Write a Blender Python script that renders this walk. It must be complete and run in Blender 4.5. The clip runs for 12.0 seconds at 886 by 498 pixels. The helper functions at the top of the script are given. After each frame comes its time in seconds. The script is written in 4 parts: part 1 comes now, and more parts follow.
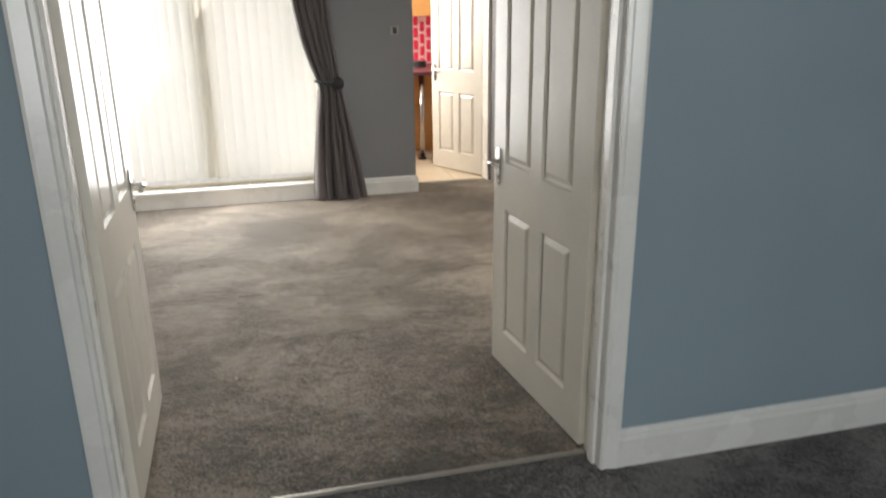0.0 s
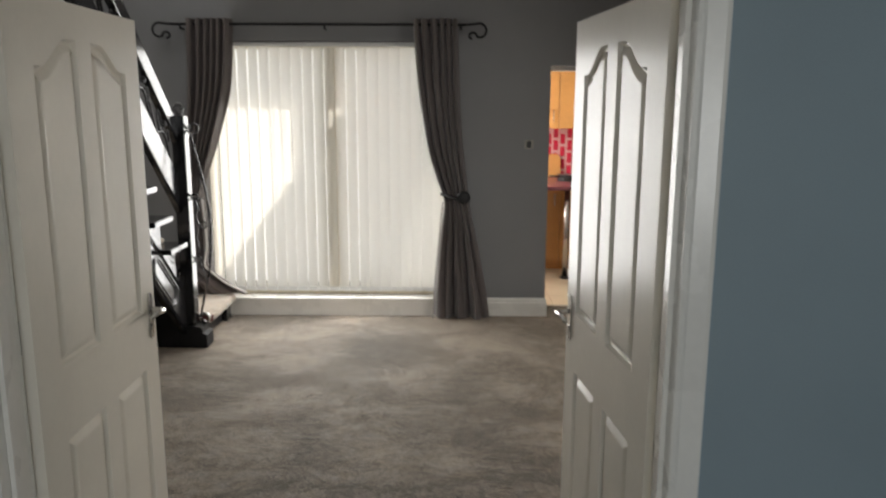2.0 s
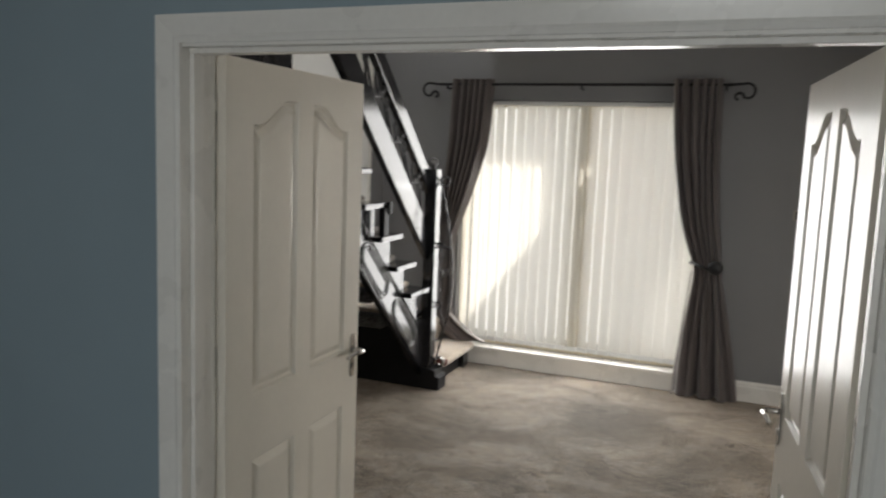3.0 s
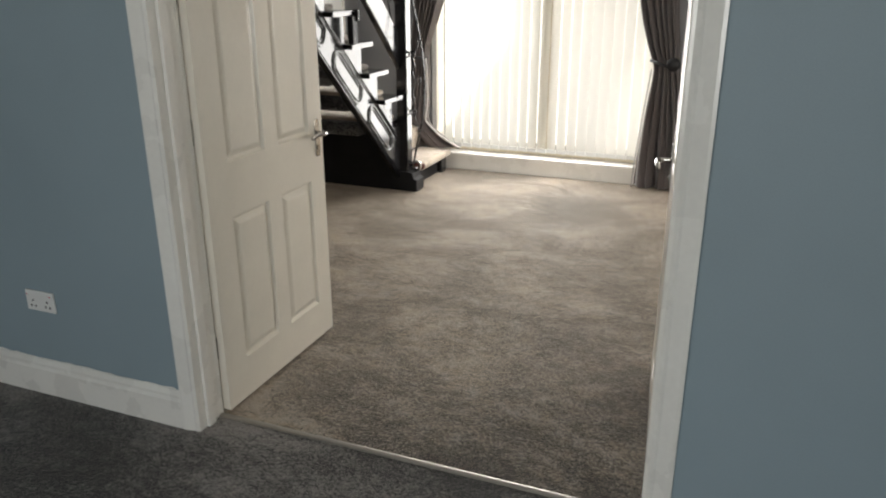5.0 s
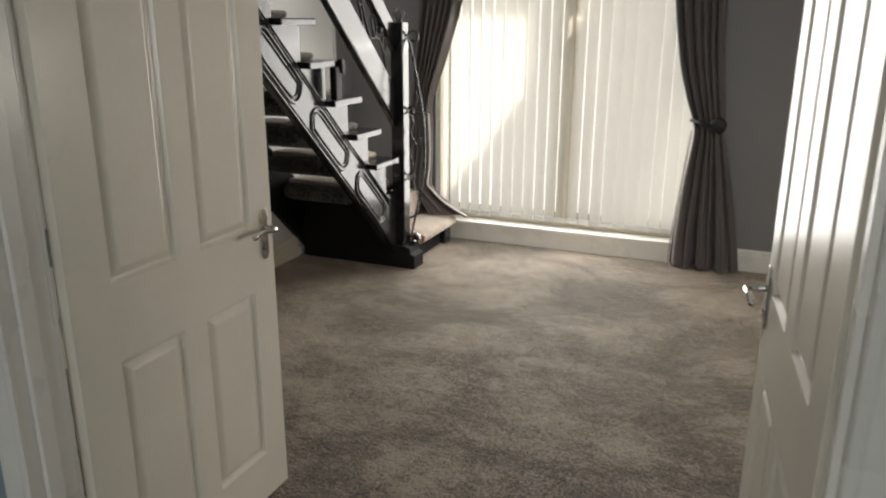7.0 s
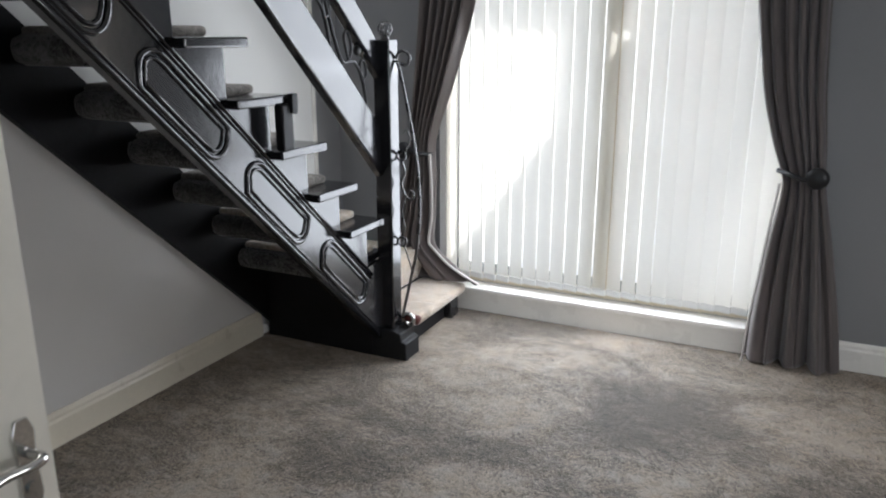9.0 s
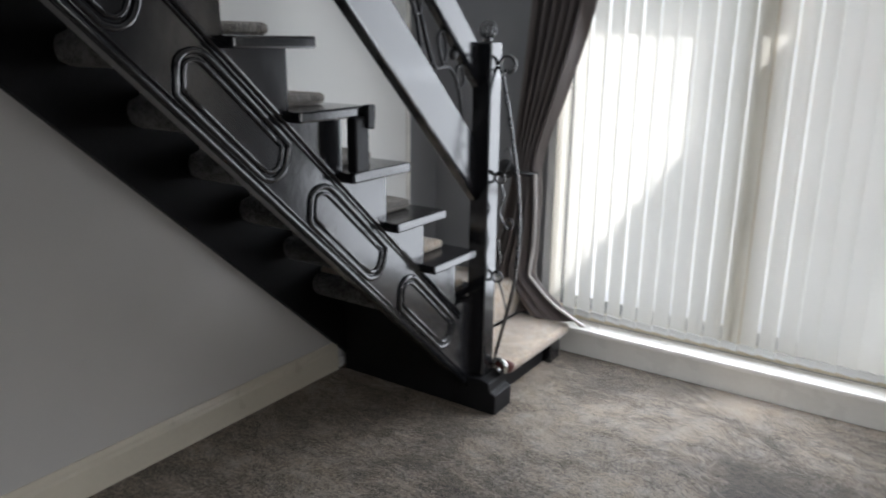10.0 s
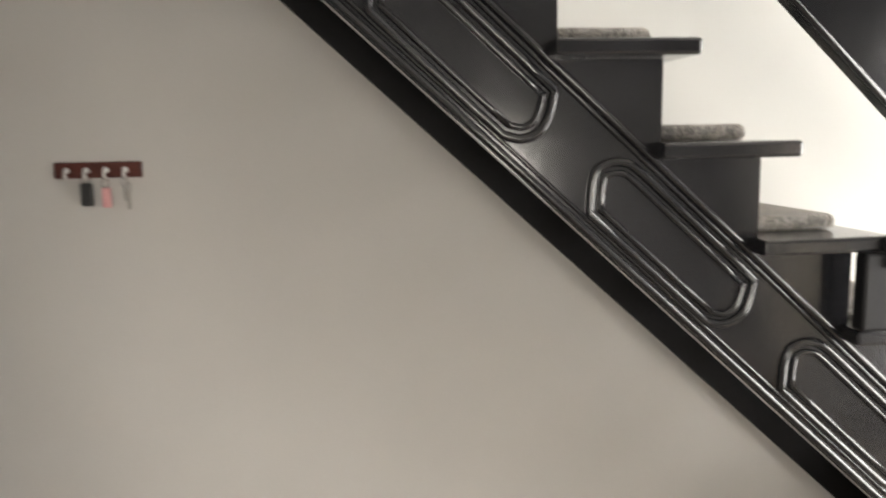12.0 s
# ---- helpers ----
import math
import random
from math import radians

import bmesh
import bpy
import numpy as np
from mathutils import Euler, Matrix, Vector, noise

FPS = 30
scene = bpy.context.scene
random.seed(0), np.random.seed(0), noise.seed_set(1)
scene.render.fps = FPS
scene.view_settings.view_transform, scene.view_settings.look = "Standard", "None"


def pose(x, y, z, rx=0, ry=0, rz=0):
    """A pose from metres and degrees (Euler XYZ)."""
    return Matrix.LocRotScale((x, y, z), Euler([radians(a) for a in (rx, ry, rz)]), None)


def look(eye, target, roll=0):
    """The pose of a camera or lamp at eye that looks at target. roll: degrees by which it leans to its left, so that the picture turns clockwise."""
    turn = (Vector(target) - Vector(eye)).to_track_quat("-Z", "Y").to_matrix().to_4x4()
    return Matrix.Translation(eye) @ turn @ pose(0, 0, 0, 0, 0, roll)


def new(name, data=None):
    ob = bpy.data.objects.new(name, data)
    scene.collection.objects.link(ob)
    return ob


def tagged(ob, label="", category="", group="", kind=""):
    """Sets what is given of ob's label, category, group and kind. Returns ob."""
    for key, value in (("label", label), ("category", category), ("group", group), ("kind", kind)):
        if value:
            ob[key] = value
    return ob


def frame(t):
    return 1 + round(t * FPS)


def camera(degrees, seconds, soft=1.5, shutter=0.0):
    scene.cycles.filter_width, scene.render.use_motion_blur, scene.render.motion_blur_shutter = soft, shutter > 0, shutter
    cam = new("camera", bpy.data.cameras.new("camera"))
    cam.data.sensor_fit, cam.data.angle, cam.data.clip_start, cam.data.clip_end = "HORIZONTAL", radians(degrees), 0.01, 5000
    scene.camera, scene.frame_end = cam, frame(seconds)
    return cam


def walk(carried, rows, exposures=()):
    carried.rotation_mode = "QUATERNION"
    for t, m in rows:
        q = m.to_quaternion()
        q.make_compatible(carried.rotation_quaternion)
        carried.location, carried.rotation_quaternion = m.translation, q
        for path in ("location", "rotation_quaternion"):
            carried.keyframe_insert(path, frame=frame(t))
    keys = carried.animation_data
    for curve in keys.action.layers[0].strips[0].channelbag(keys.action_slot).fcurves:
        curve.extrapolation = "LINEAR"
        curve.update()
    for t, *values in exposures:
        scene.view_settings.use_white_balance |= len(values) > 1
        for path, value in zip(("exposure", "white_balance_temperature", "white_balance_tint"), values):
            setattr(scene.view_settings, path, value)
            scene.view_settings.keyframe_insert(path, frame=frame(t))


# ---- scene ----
cam = camera(60.8, 12.0, soft=2.0, shutter=0.35)
PATH = [
    (0, (-0.223, -2.172, 1.656), (0.24, -0.333, 1.021), -0.6),
    (0.5, (-0.225, -2.029, 1.712), (0.173, -0.138, 1.199), -0.3),
    (1, (-0.031, -1.939, 1.684), (0.278, -0.017, 1.223), 0.6),
    (1.5, (0.235, -1.873, 1.688), (0.371, 0.069, 1.226), 0.6),
    (2, (0.369, -1.706, 1.699), (0.356, 0.258, 1.322), 0.2),
    (2.5, (0.466, -1.577, 1.745), (0.155, 0.382, 1.484), 1.1),
    (3, (0.657, -1.59, 1.729), (-0.078, 0.253, 1.478), 2.2),
    (3.5, (0.757, -1.712, 1.692), (-0.11, 0.052, 1.32), 1.2),
    (3.7, (0.779, -1.794, 1.688), (-0.072, -0.04, 1.243), 0.1),
    (5.3, (1.062, -1.942, 1.601), (0.37, -0.193, 0.92), 0.1),
    (5.5, (1.024, -1.87, 1.603), (0.326, -0.12, 0.932), 0.2),
    (6, (0.878, -1.637, 1.596), (0.185, 0.129, 0.963), 0.2),
    (6.5, (0.801, -1.368, 1.597), (0.121, 0.415, 0.999), 0.2),
    (7, (0.75, -1.038, 1.601), (0.006, 0.729, 1.031), 0.2),
    (7.2, (0.726, -0.944, 1.608), (-0.054, 0.811, 1.05), 0.0),
    (8.8, (0.432, 0.075, 1.628), (-0.381, 1.822, 1.094), -0.5),
    (9, (0.401, 0.202, 1.634), (-0.424, 1.94, 1.09), 0.0),
    (9.5, (0.24, 0.476, 1.654), (-0.62, 2.202, 1.121), 0.1),
    (10, (0.183, 0.717, 1.627), (-0.891, 2.316, 1.09), 0.7),
    (10.5, (0.179, 0.998, 1.639), (-1.17, 2.365, 1.08), 1.7),
    (11, (0.059, 1.218, 1.62), (-1.512, 2.326, 1.067), 1.3),
    (11.5, (-0.008, 1.359, 1.658), (-1.833, 2.032, 1.19), -0.7),
    (12, (0.105, 1.431, 1.654), (-1.857, 1.681, 1.356), -1.1),
]
walk(cam, [(t, look(eye, target, roll)) for t, eye, target, roll in PATH],
     exposures=[(0, 0.42, 6700, 10), (0.5, 0.2, 6720, 10), (1, -0.12, 6750, 10), (1.5, -0.16, 6750, 10), (2.5, -0.18, 6750, 10), (3.7, -0.2, 6700, 10),
                (5.5, 0.55, 6980, 10), (6.5, 0.16, 7050, 10), (7.2, -0.14, 6880, 10), (9, 0.08, 5950, 10), (9.5, -0.06, 5950, 10), (10, -0.27, 5980, 10),
                (10.5, -0.2, 6050, 10), (11, 0.34, 6250, 10), (11.5, 0.92, 6700, 10), (12, 1.28, 6950, 10)])

# ---- world and light ----
world = bpy.data.worlds.new("world")
scene.world = world
world.use_nodes = True
wn = world.node_tree
sky = wn.nodes.new("ShaderNodeTexSky")
sky.sky_type, sky.sun_disc = "NISHITA", False
sky.sun_elevation, sky.sun_rotation = radians(48.8), radians(60.3)
wn.nodes["Background"].inputs[1].default_value = 0.1
wn.links.new(sky.outputs[0], wn.nodes["Background"].inputs[0])


def area_lamp(name, eye, target, w, h, watts, colour=(1, 1, 1)):
    data = bpy.data.lights.new(name, "AREA")
    data.shape, data.size, data.size_y, data.energy, data.color = "RECTANGLE", w, h, watts, colour
    ob = new(name, data)
    ob.matrix_world = look(eye, target)
    return ob


sun = bpy.data.lights.new("sun", "SUN")
sun.energy, sun.angle, sun.color = 4.5, radians(0.5), (1.0, 0.94, 0.85)
new("sun", sun).matrix_world = look((0.0 + 1.75, 8.0 + 1.0, 1.0 + 2.3), (0.0, 8.0, 1.0))
area_lamp("garden_window_light", (-0.57, 4.55, 1.17), (-0.57, 0, 1.17), 1.85, 1.9, 21.5, (1.0, 0.98, 0.95))
for z in (0.55, 1.15, 1.75):
    area_lamp("garden_daylight", (-0.57, 4.15, z), (-0.57, 4.15 - 1.0, z - 0.45), 1.4, 0.70, 14, (0.97, 0.98, 1.0))
area_lamp("front_window_light", (0.5, -4.55, 1.4), (0.3, 0, 1.1), 1.7, 1.2, 44, (0.93, 0.97, 1.0))
# Unseen side source, added to brighten the left wall and carpet.
area_lamp("added_side_light", (2.34, 2.0, 1.2), (-0.6, 1.9, -0.2), 1.3, 0.85, 32, (1.0, 0.97, 0.93))
area_lamp("roof_light", (-1.78, 2.3, 5.05), (-1.78, 2.7, 0), 0.6, 1.3, 24, (0.97, 0.98, 1.0))
area_lamp("kitchen_window_light", (0.47, 5.6, 1.6), (2.2, 5.4, 1.0), 0.9, 1.0, 46, (1.0, 0.94, 0.87))


# ---- materials ----
def material(name, colour, rough=0.5, metal=0.0, spread=0.08, size=3.0, fine=120.0, bump=0.05, bump_size=0.002,
             coat=0.0, rough_spread=0.08, sheen=0.0):
    m = bpy.data.materials.new(name)
    m.use_nodes = True
    t = m.node_tree
    b = t.nodes["Principled BSDF"]
    co = t.nodes.new("ShaderNodeTexCoord")
    big, small = t.nodes.new("ShaderNodeTexNoise"), t.nodes.new("ShaderNodeTexNoise")
    big.inputs["Scale"].default_value, big.inputs["Detail"].default_value = size, 5
    small.inputs["Scale"].default_value, small.inputs["Detail"].default_value = fine, 3
    for n in (big, small):
        t.links.new(co.outputs["Object"], n.inputs["Vector"])
    mix = t.nodes.new("ShaderNodeMath")
    mix.operation = "MULTIPLY_ADD"
    mix.inputs[1].default_value = 0.4
    t.links.new(small.outputs["Fac"], mix.inputs[0])
    t.links.new(big.outputs["Fac"], mix.inputs[2])
    ramp = t.nodes.new("ShaderNodeValToRGB")
    ramp.color_ramp.elements[0].position, ramp.color_ramp.elements[1].position = 0.45, 0.95
    ramp.color_ramp.elements[0].color = (*[c * (1 - spread) for c in colour], 1)
    ramp.color_ramp.elements[1].color = (*[min(1, c * (1 + spread)) for c in colour], 1)
    t.links.new(mix.outputs[0], ramp.inputs["Fac"])
    t.links.new(ramp.outputs["Color"], b.inputs["Base Color"])
    rr = t.nodes.new("ShaderNodeMapRange")
    rr.inputs["To Min"].default_value, rr.inputs["To Max"].default_value = max(0.02, rough - rough_spread), min(1, rough + rough_spread)
    t.links.new(big.outputs["Fac"], rr.inputs["Value"])
    t.links.new(rr.outputs["Result"], b.inputs["Roughness"])
    bp = t.nodes.new("ShaderNodeBump")
    bp.inputs["Strength"].default_value, bp.inputs["Distance"].default_value = bump, bump_size
    t.links.new(small.outputs["Fac"], bp.inputs["Height"])
    t.links.new(bp.outputs["Normal"], b.inputs["Normal"])
    b.inputs["Metallic"].default_value = metal
    b.inputs["Coat Weight"].default_value = coat
    b.inputs["Coat Roughness"].default_value = 0.16
    b.inputs["Sheen Weight"].default_value = sheen
    return m


def carpet_material(name, dark, light, patch=2.2, pile=260.0):
    m = bpy.data.materials.new(name)
    m.use_nodes = True
    t = m.node_tree
    b = t.nodes["Principled BSDF"]
    co = t.nodes.new("ShaderNodeTexCoord")
    mp = t.nodes.new("ShaderNodeMapping")
    mp.inputs["Scale"].default_value = (0.82, 1.15, 1)
    t.links.new(co.outputs["Object"], mp.inputs["Vector"])

    def tex(scale, detail, src, warp=0.0):
        n = t.nodes.new("ShaderNodeTexNoise")
        n.inputs["Scale"].default_value, n.inputs["Detail"].default_value, n.inputs["Distortion"].default_value = scale, detail, warp
        n.inputs["Roughness"].default_value = 0.62
        t.links.new(src, n.inputs["Vector"])
        return n.outputs["Fac"]

    def add(a, k, c):
        n = t.nodes.new("ShaderNodeMath")
        n.operation = "MULTIPLY_ADD"
        n.inputs[1].default_value = k
        t.links.new(a, n.inputs[0])
        if isinstance(c, float):
            n.inputs[2].default_value = c
        else:
            t.links.new(c, n.inputs[2])
        return n.outputs[0]
    big, mid = tex(patch * 0.6, 6, mp.outputs["Vector"], 0.5), tex(patch * 9, 5, mp.outputs["Vector"], 0.4)
    fine = tex(pile, 2, co.outputs["Object"])
    tuft = tex(pile * 0.3, 2, co.outputs["Object"])
    streak = tex(patch * 3.2, 5, mp.outputs["Vector"], 0.2)
    total = add(big, 2.5, add(streak, 0.8, add(mid, 1.0, add(tuft, 2.1, add(fine, 1.6, -3.5)))))
    ramp = t.nodes.new("ShaderNodeValToRGB")
    ramp.color_ramp.elements[0].position, ramp.color_ramp.elements[1].position = 0.24, 0.89
    ramp.color_ramp.interpolation = "EASE"
    ramp.color_ramp.elements[0].color, ramp.color_ramp.elements[1].color = (*dark, 1), (*light, 1)
    t.links.new(total, ramp.inputs["Fac"])
    drift = t.nodes.new("ShaderNodeHueSaturation")
    t.links.new(add(tex(patch * 5, 3, co.outputs["Object"]), 1.6, 0.15), drift.inputs["Saturation"])
    t.links.new(ramp.outputs["Color"], drift.inputs["Color"])
    t.links.new(drift.outputs["Color"], b.inputs["Base Color"])
    b.inputs["Roughness"].default_value = 0.7
    b.inputs["Sheen Weight"].default_value = 0.9
    b.inputs["Sheen Roughness"].default_value = 0.3
    b.inputs["Sheen Tint"].default_value = (*[min(1, 2.7 * c) for c in light], 1)
    bp = t.nodes.new("ShaderNodeBump")
    bp.inputs["Strength"].default_value, bp.inputs["Distance"].default_value = 0.7, 0.012
    t.links.new(add(fine, 0.5, add(tuft, 0.7, add(mid, 0.8, 0.0))), bp.inputs["Height"])
    t.links.new(bp.outputs["Normal"], b.inputs["Normal"])
    return m


def let_through(m, colour, share):
    """Makes a fabric pass a share of the light that falls on it."""
    t = m.node_tree
    tr, mx = t.nodes.new("ShaderNodeBsdfTranslucent"), t.nodes.new("ShaderNodeMixShader")
    tr.inputs["Color"].default_value = (*colour, 1)
    mx.inputs[0].default_value = share
    t.links.new(t.nodes["Principled BSDF"].outputs[0], mx.inputs[1])
    t.links.new(tr.outputs[0], mx.inputs[2])
    t.links.new(mx.outputs[0], t.nodes["Material Output"].inputs["Surface"])
    return m


def glass_material(name):
    m = bpy.data.materials.new(name)
    m.use_nodes = True
    b = m.node_tree.nodes["Principled BSDF"]
    b.inputs["Roughness"].default_value, b.inputs["Transmission Weight"].default_value, b.inputs["IOR"].default_value = 0.01, 1.0, 1.45
    return m


M_GLOSS = material("white_gloss_paint", (0.77, 0.73, 0.645), 0.34, spread=0.04, size=5, fine=45, bump=0.10, bump_size=0.002, coat=0.3)
M_TRIM = material("white_trim_paint", (0.84, 0.82, 0.77), 0.28, spread=0.05, size=4, fine=60, bump=0.10, bump_size=0.002, coat=0.2)
M_SKIRT = material("cream_skirting_paint", (0.72, 0.66, 0.54), 0.3, spread=0.06, size=4, fine=60, bump=0.12, bump_size=0.002)
M_BLUE = material("blue_grey_wall_paint", (0.275, 0.350, 0.388), 0.6, spread=0.06, size=1.6, fine=180, bump=0.15, bump_size=0.0015)
M_GREY = material("grey_wall_paint", (0.235, 0.235, 0.243), 0.62, spread=0.06, size=1.6, fine=180, bump=0.15, bump_size=0.0015)
M_TAUPE = material("taupe_wall_paint", (0.62, 0.598, 0.57), 0.6, spread=0.05, size=1.4, fine=180, bump=0.15, bump_size=0.0015)
M_CREAM = material("cream_wall_paint", (0.79, 0.785, 0.755), 0.65, spread=0.03, size=2, fine=180, bump=0.12, bump_size=0.0015)
M_CEIL = material("white_ceiling_paint", (0.78, 0.77, 0.74), 0.8, spread=0.03, size=2, fine=150, bump=0.1, bump_size=0.001)
M_BLACK = material("black_gloss_paint", (0.014, 0.014, 0.016), 0.17, spread=0.3, size=5, fine=30, bump=0.16, bump_size=0.004, coat=0.5, rough_spread=0.07)
M_MATT = material("black_shadowed_timber", (0.012, 0.012, 0.013), 0.5, spread=0.3, size=6, fine=60, bump=0.1)
M_MATT.node_tree.nodes["Principled BSDF"].inputs["Specular IOR Level"].default_value = 0.2
M_IRON = material("black_wrought_iron", (0.15, 0.15, 0.152), 0.28, metal=0.95, spread=0.2, size=20, fine=200, bump=0.2)
M_ROD = material("satin_black_metal", (0.016, 0.016, 0.017), 0.4, metal=0.3, spread=0.2, size=20, fine=200, bump=0.1)
M_CHROME = material("polished_chrome", (0.62, 0.61, 0.59), 0.16, metal=1.0, spread=0.05, size=20, fine=200, bump=0.02)
M_STEEL = material("brushed_aluminium_bar", (0.36, 0.34, 0.31), 0.45, metal=0.9, spread=0.1, size=20, fine=300, bump=0.1)
M_CURTAIN = material("grey_mauve_curtain_cloth", (0.135, 0.113, 0.108), 0.62, spread=0.14, size=7, fine=380, bump=0.25, bump_size=0.0012, sheen=0.45)
let_through(M_CURTAIN, (0.30, 0.26, 0.245), 0.22)
M_LINING_HIGHLIGHT = material("pale_lining_and_highlight", (0.52, 0.49, 0.47), 0.7, spread=0.05, size=8, fine=300, bump=0.1, bump_size=0.001)
M_PAD = carpet_material("stair_carpet", (0.10, 0.092, 0.083), (0.30, 0.278, 0.25), 6, 300)
# Darker copy of the stair carpet, with under-tread shade put into its colour.
M_PAD_SHADED = carpet_material("shaded_stair_carpet", (0.02, 0.02, 0.02), (0.18, 0.177, 0.172), 6, 300)
M_BEIGE = carpet_material("beige_step_carpet", (0.38, 0.305, 0.225), (0.60, 0.50, 0.39), 5, 300)
M_CARPET = carpet_material("grey_brown_carpet", (0.028, 0.023, 0.017), (0.312, 0.262, 0.210), 2.4)
M_CARPET_DARK = carpet_material("charcoal_carpet", (0.014, 0.014, 0.014), (0.20, 0.187, 0.175), 2.6)
M_BLIND = let_through(material("cream_blind_fabric", (0.90, 0.89, 0.84), 0.8, spread=0.03, size=6, fine=400, bump=0.1, bump_size=0.001), (0.90, 0.89, 0.84), 0.72)
M_SUN_BLOCKER = material("pale_sun_blocker", (0.8, 0.78, 0.74), 0.8, spread=0.02, size=4, fine=200)
M_PLASTIC = material("white_plastic", (0.8, 0.8, 0.78), 0.3, spread=0.02, size=10, fine=100, bump=0.02)
M_DARK = material("dark_plastic", (0.03, 0.03, 0.03), 0.35, spread=0.1, size=20, fine=100)
M_UPVC = material("cream_window_frame", (0.74, 0.66, 0.5), 0.35, spread=0.04, size=5, fine=90, bump=0.03)
M_WOOD = material("orange_maple_veneer", (0.62, 0.31, 0.10), 0.4, spread=0.14, size=3, fine=40, bump=0.06)
M_WORKTOP = material("dark_red_worktop", (0.16, 0.05, 0.06), 0.3, spread=0.25, size=30, fine=160, bump=0.03)
M_TILE = material("red_wall_tile", (0.62, 0.035, 0.075), 0.2, spread=0.1, size=8, fine=60, bump=0.02)
M_GROUT = material("pale_grout", (0.72, 0.42, 0.41), 0.8, spread=0.05, size=20, fine=200)
M_KFLOOR = material("cream_floor_tile", (0.72, 0.60, 0.44), 0.3, spread=0.06, size=6, fine=80, bump=0.03)
M_MAHOG = material("mahogany_stained_wood", (0.09, 0.02, 0.014), 0.35, spread=0.3, size=12, fine=90, bump=0.08)
M_PINK = material("pink_plastic_tag", (0.8, 0.42, 0.42), 0.4, spread=0.04, size=20, fine=100)
M_GLASS = glass_material("window_glass")
M_PAVE = material("patio_paving", (0.42, 0.40, 0.36), 0.8, spread=0.15, size=2, fine=60, bump=0.3)

# ---- building helpers ----
PLACED = {}


def thing(name, m=None, label="", category="", group="", kind=""):
    ob = new(name)
    m = m or Matrix.Identity(4)
    ob.matrix_basis = m
    ob.empty_display_size = 0.05
    PLACED[ob] = m
    return tagged(ob, label, category, group, kind)


def part(name, bm, mat, parent=None, label="", local=False, smooth=False, kind=""):
    """Links bm as one mesh object, under a thing or a part. bm is in the world's metres unless local."""
    if parent is not None and not local:
        bm.transform(PLACED[parent].inverted())
    bmesh.ops.recalc_face_normals(bm, faces=bm.faces)
    me = bpy.data.meshes.new(name)
    bm.to_mesh(me)
    bm.free()
    me.materials.append(mat)
    if smooth:
        for p in me.polygons:
            p.use_smooth = True
    ob = new(name, me)
    if parent is not None:
        ob.parent = parent
    PLACED[ob] = PLACED[parent] if parent is not None else Matrix.Identity(4)
    return tagged(ob, label, kind=kind)


def box(bm, x0, x1, y0, y1, z0, z1, bevel=0.0):
    b = bmesh.new()
    vs = bmesh.ops.create_cube(b, size=1)["verts"]
    for v in vs:
        v.co = Vector((x0 + (v.co.x + 0.5) * (x1 - x0), y0 + (v.co.y + 0.5) * (y1 - y0), z0 + (v.co.z + 0.5) * (z1 - z0)))
    if bevel:
        bmesh.ops.bevel(b, geom=b.edges[:], offset=bevel, segments=2, profile=0.5, affect="EDGES")
    join(bm, b)
    return bm


def join(bm, b):
    made = {v: bm.verts.new(v.co) for v in b.verts}
    for f in b.faces:
        bm.faces.new([made[v] for v in f.verts])
    b.free()


def boxed(x0, x1, y0, y1, z0, z1, bevel=0.0):
    return box(bmesh.new(), x0, x1, y0, y1, z0, z1, bevel)


def tube(bm, pts, r, seg=8, closed=False, taper=None):
    pts = [Vector(p) for p in pts]
    n = len(pts)
    rings, side = [], None
    for i, p in enumerate(pts):
        a, b = (pts[i - 1], pts[(i + 1) % n]) if closed else (pts[max(i - 1, 0)], pts[min(i + 1, n - 1)])
        d = (b - a).normalized()
        if side is None:
            side = d.orthogonal().normalized()
        side = (side - d * side.dot(d)).normalized()
        up = d.cross(side)
        rad = r * (taper(i / max(1, n - 1)) if taper else 1)
        rings.append([bm.verts.new(p + (side * math.cos(k * math.tau / seg) + up * math.sin(k * math.tau / seg)) * rad) for k in range(seg)])
    for i in range(n if closed else n - 1):
        a, b = rings[i], rings[(i + 1) % n]
        for k in range(seg):
            bm.faces.new((a[k], a[(k + 1) % seg], b[(k + 1) % seg], b[k]))
    if not closed:
        bm.faces.new(rings[0][::-1])
        bm.faces.new(rings[-1])
    return bm


def spline(pts, steps=8):
    """A smooth line through pts."""
    pts = [Vector(p) for p in pts]
    out = []
    for i in range(len(pts) - 1):
        p0, p1, p2, p3 = pts[max(i - 1, 0)], pts[i], pts[i + 1], pts[min(i + 2, len(pts) - 1)]
        for k in range(steps):
            t = k / steps
            out.append(0.5 * (2 * p1 + (p2 - p0) * t + (2 * p0 - 5 * p1 + 4 * p2 - p3) * t * t + (3 * p1 - p0 - 3 * p2 + p3) * t ** 3))
    return out + [pts[-1]]


def prism(outline, axis, a, b, bevel=0.0):
    """A flat outline of (u, v) pairs drawn out along axis from a to b. For x: (y, z); for y: (x, z); for z: (x, y)."""
    bm = bmesh.new()

    def at(u, v, w):
        return {"x": (w, u, v), "y": (u, w, v), "z": (u, v, w)}[axis]
    lo, hi = [bm.verts.new(at(u, v, a)) for u, v in outline], [bm.verts.new(at(u, v, b)) for u, v in outline]
    bm.faces.new(lo[::-1])
    bm.faces.new(hi)
    for i in range(len(lo)):
        j = (i + 1) % len(lo)
        bm.faces.new((lo[i], lo[j], hi[j], hi[i]))
    if bevel:
        bmesh.ops.recalc_face_normals(bm, faces=bm.faces)
        bmesh.ops.bevel(bm, geom=bm.edges[:], offset=bevel, segments=2, profile=0.5, affect="EDGES")
    return bm


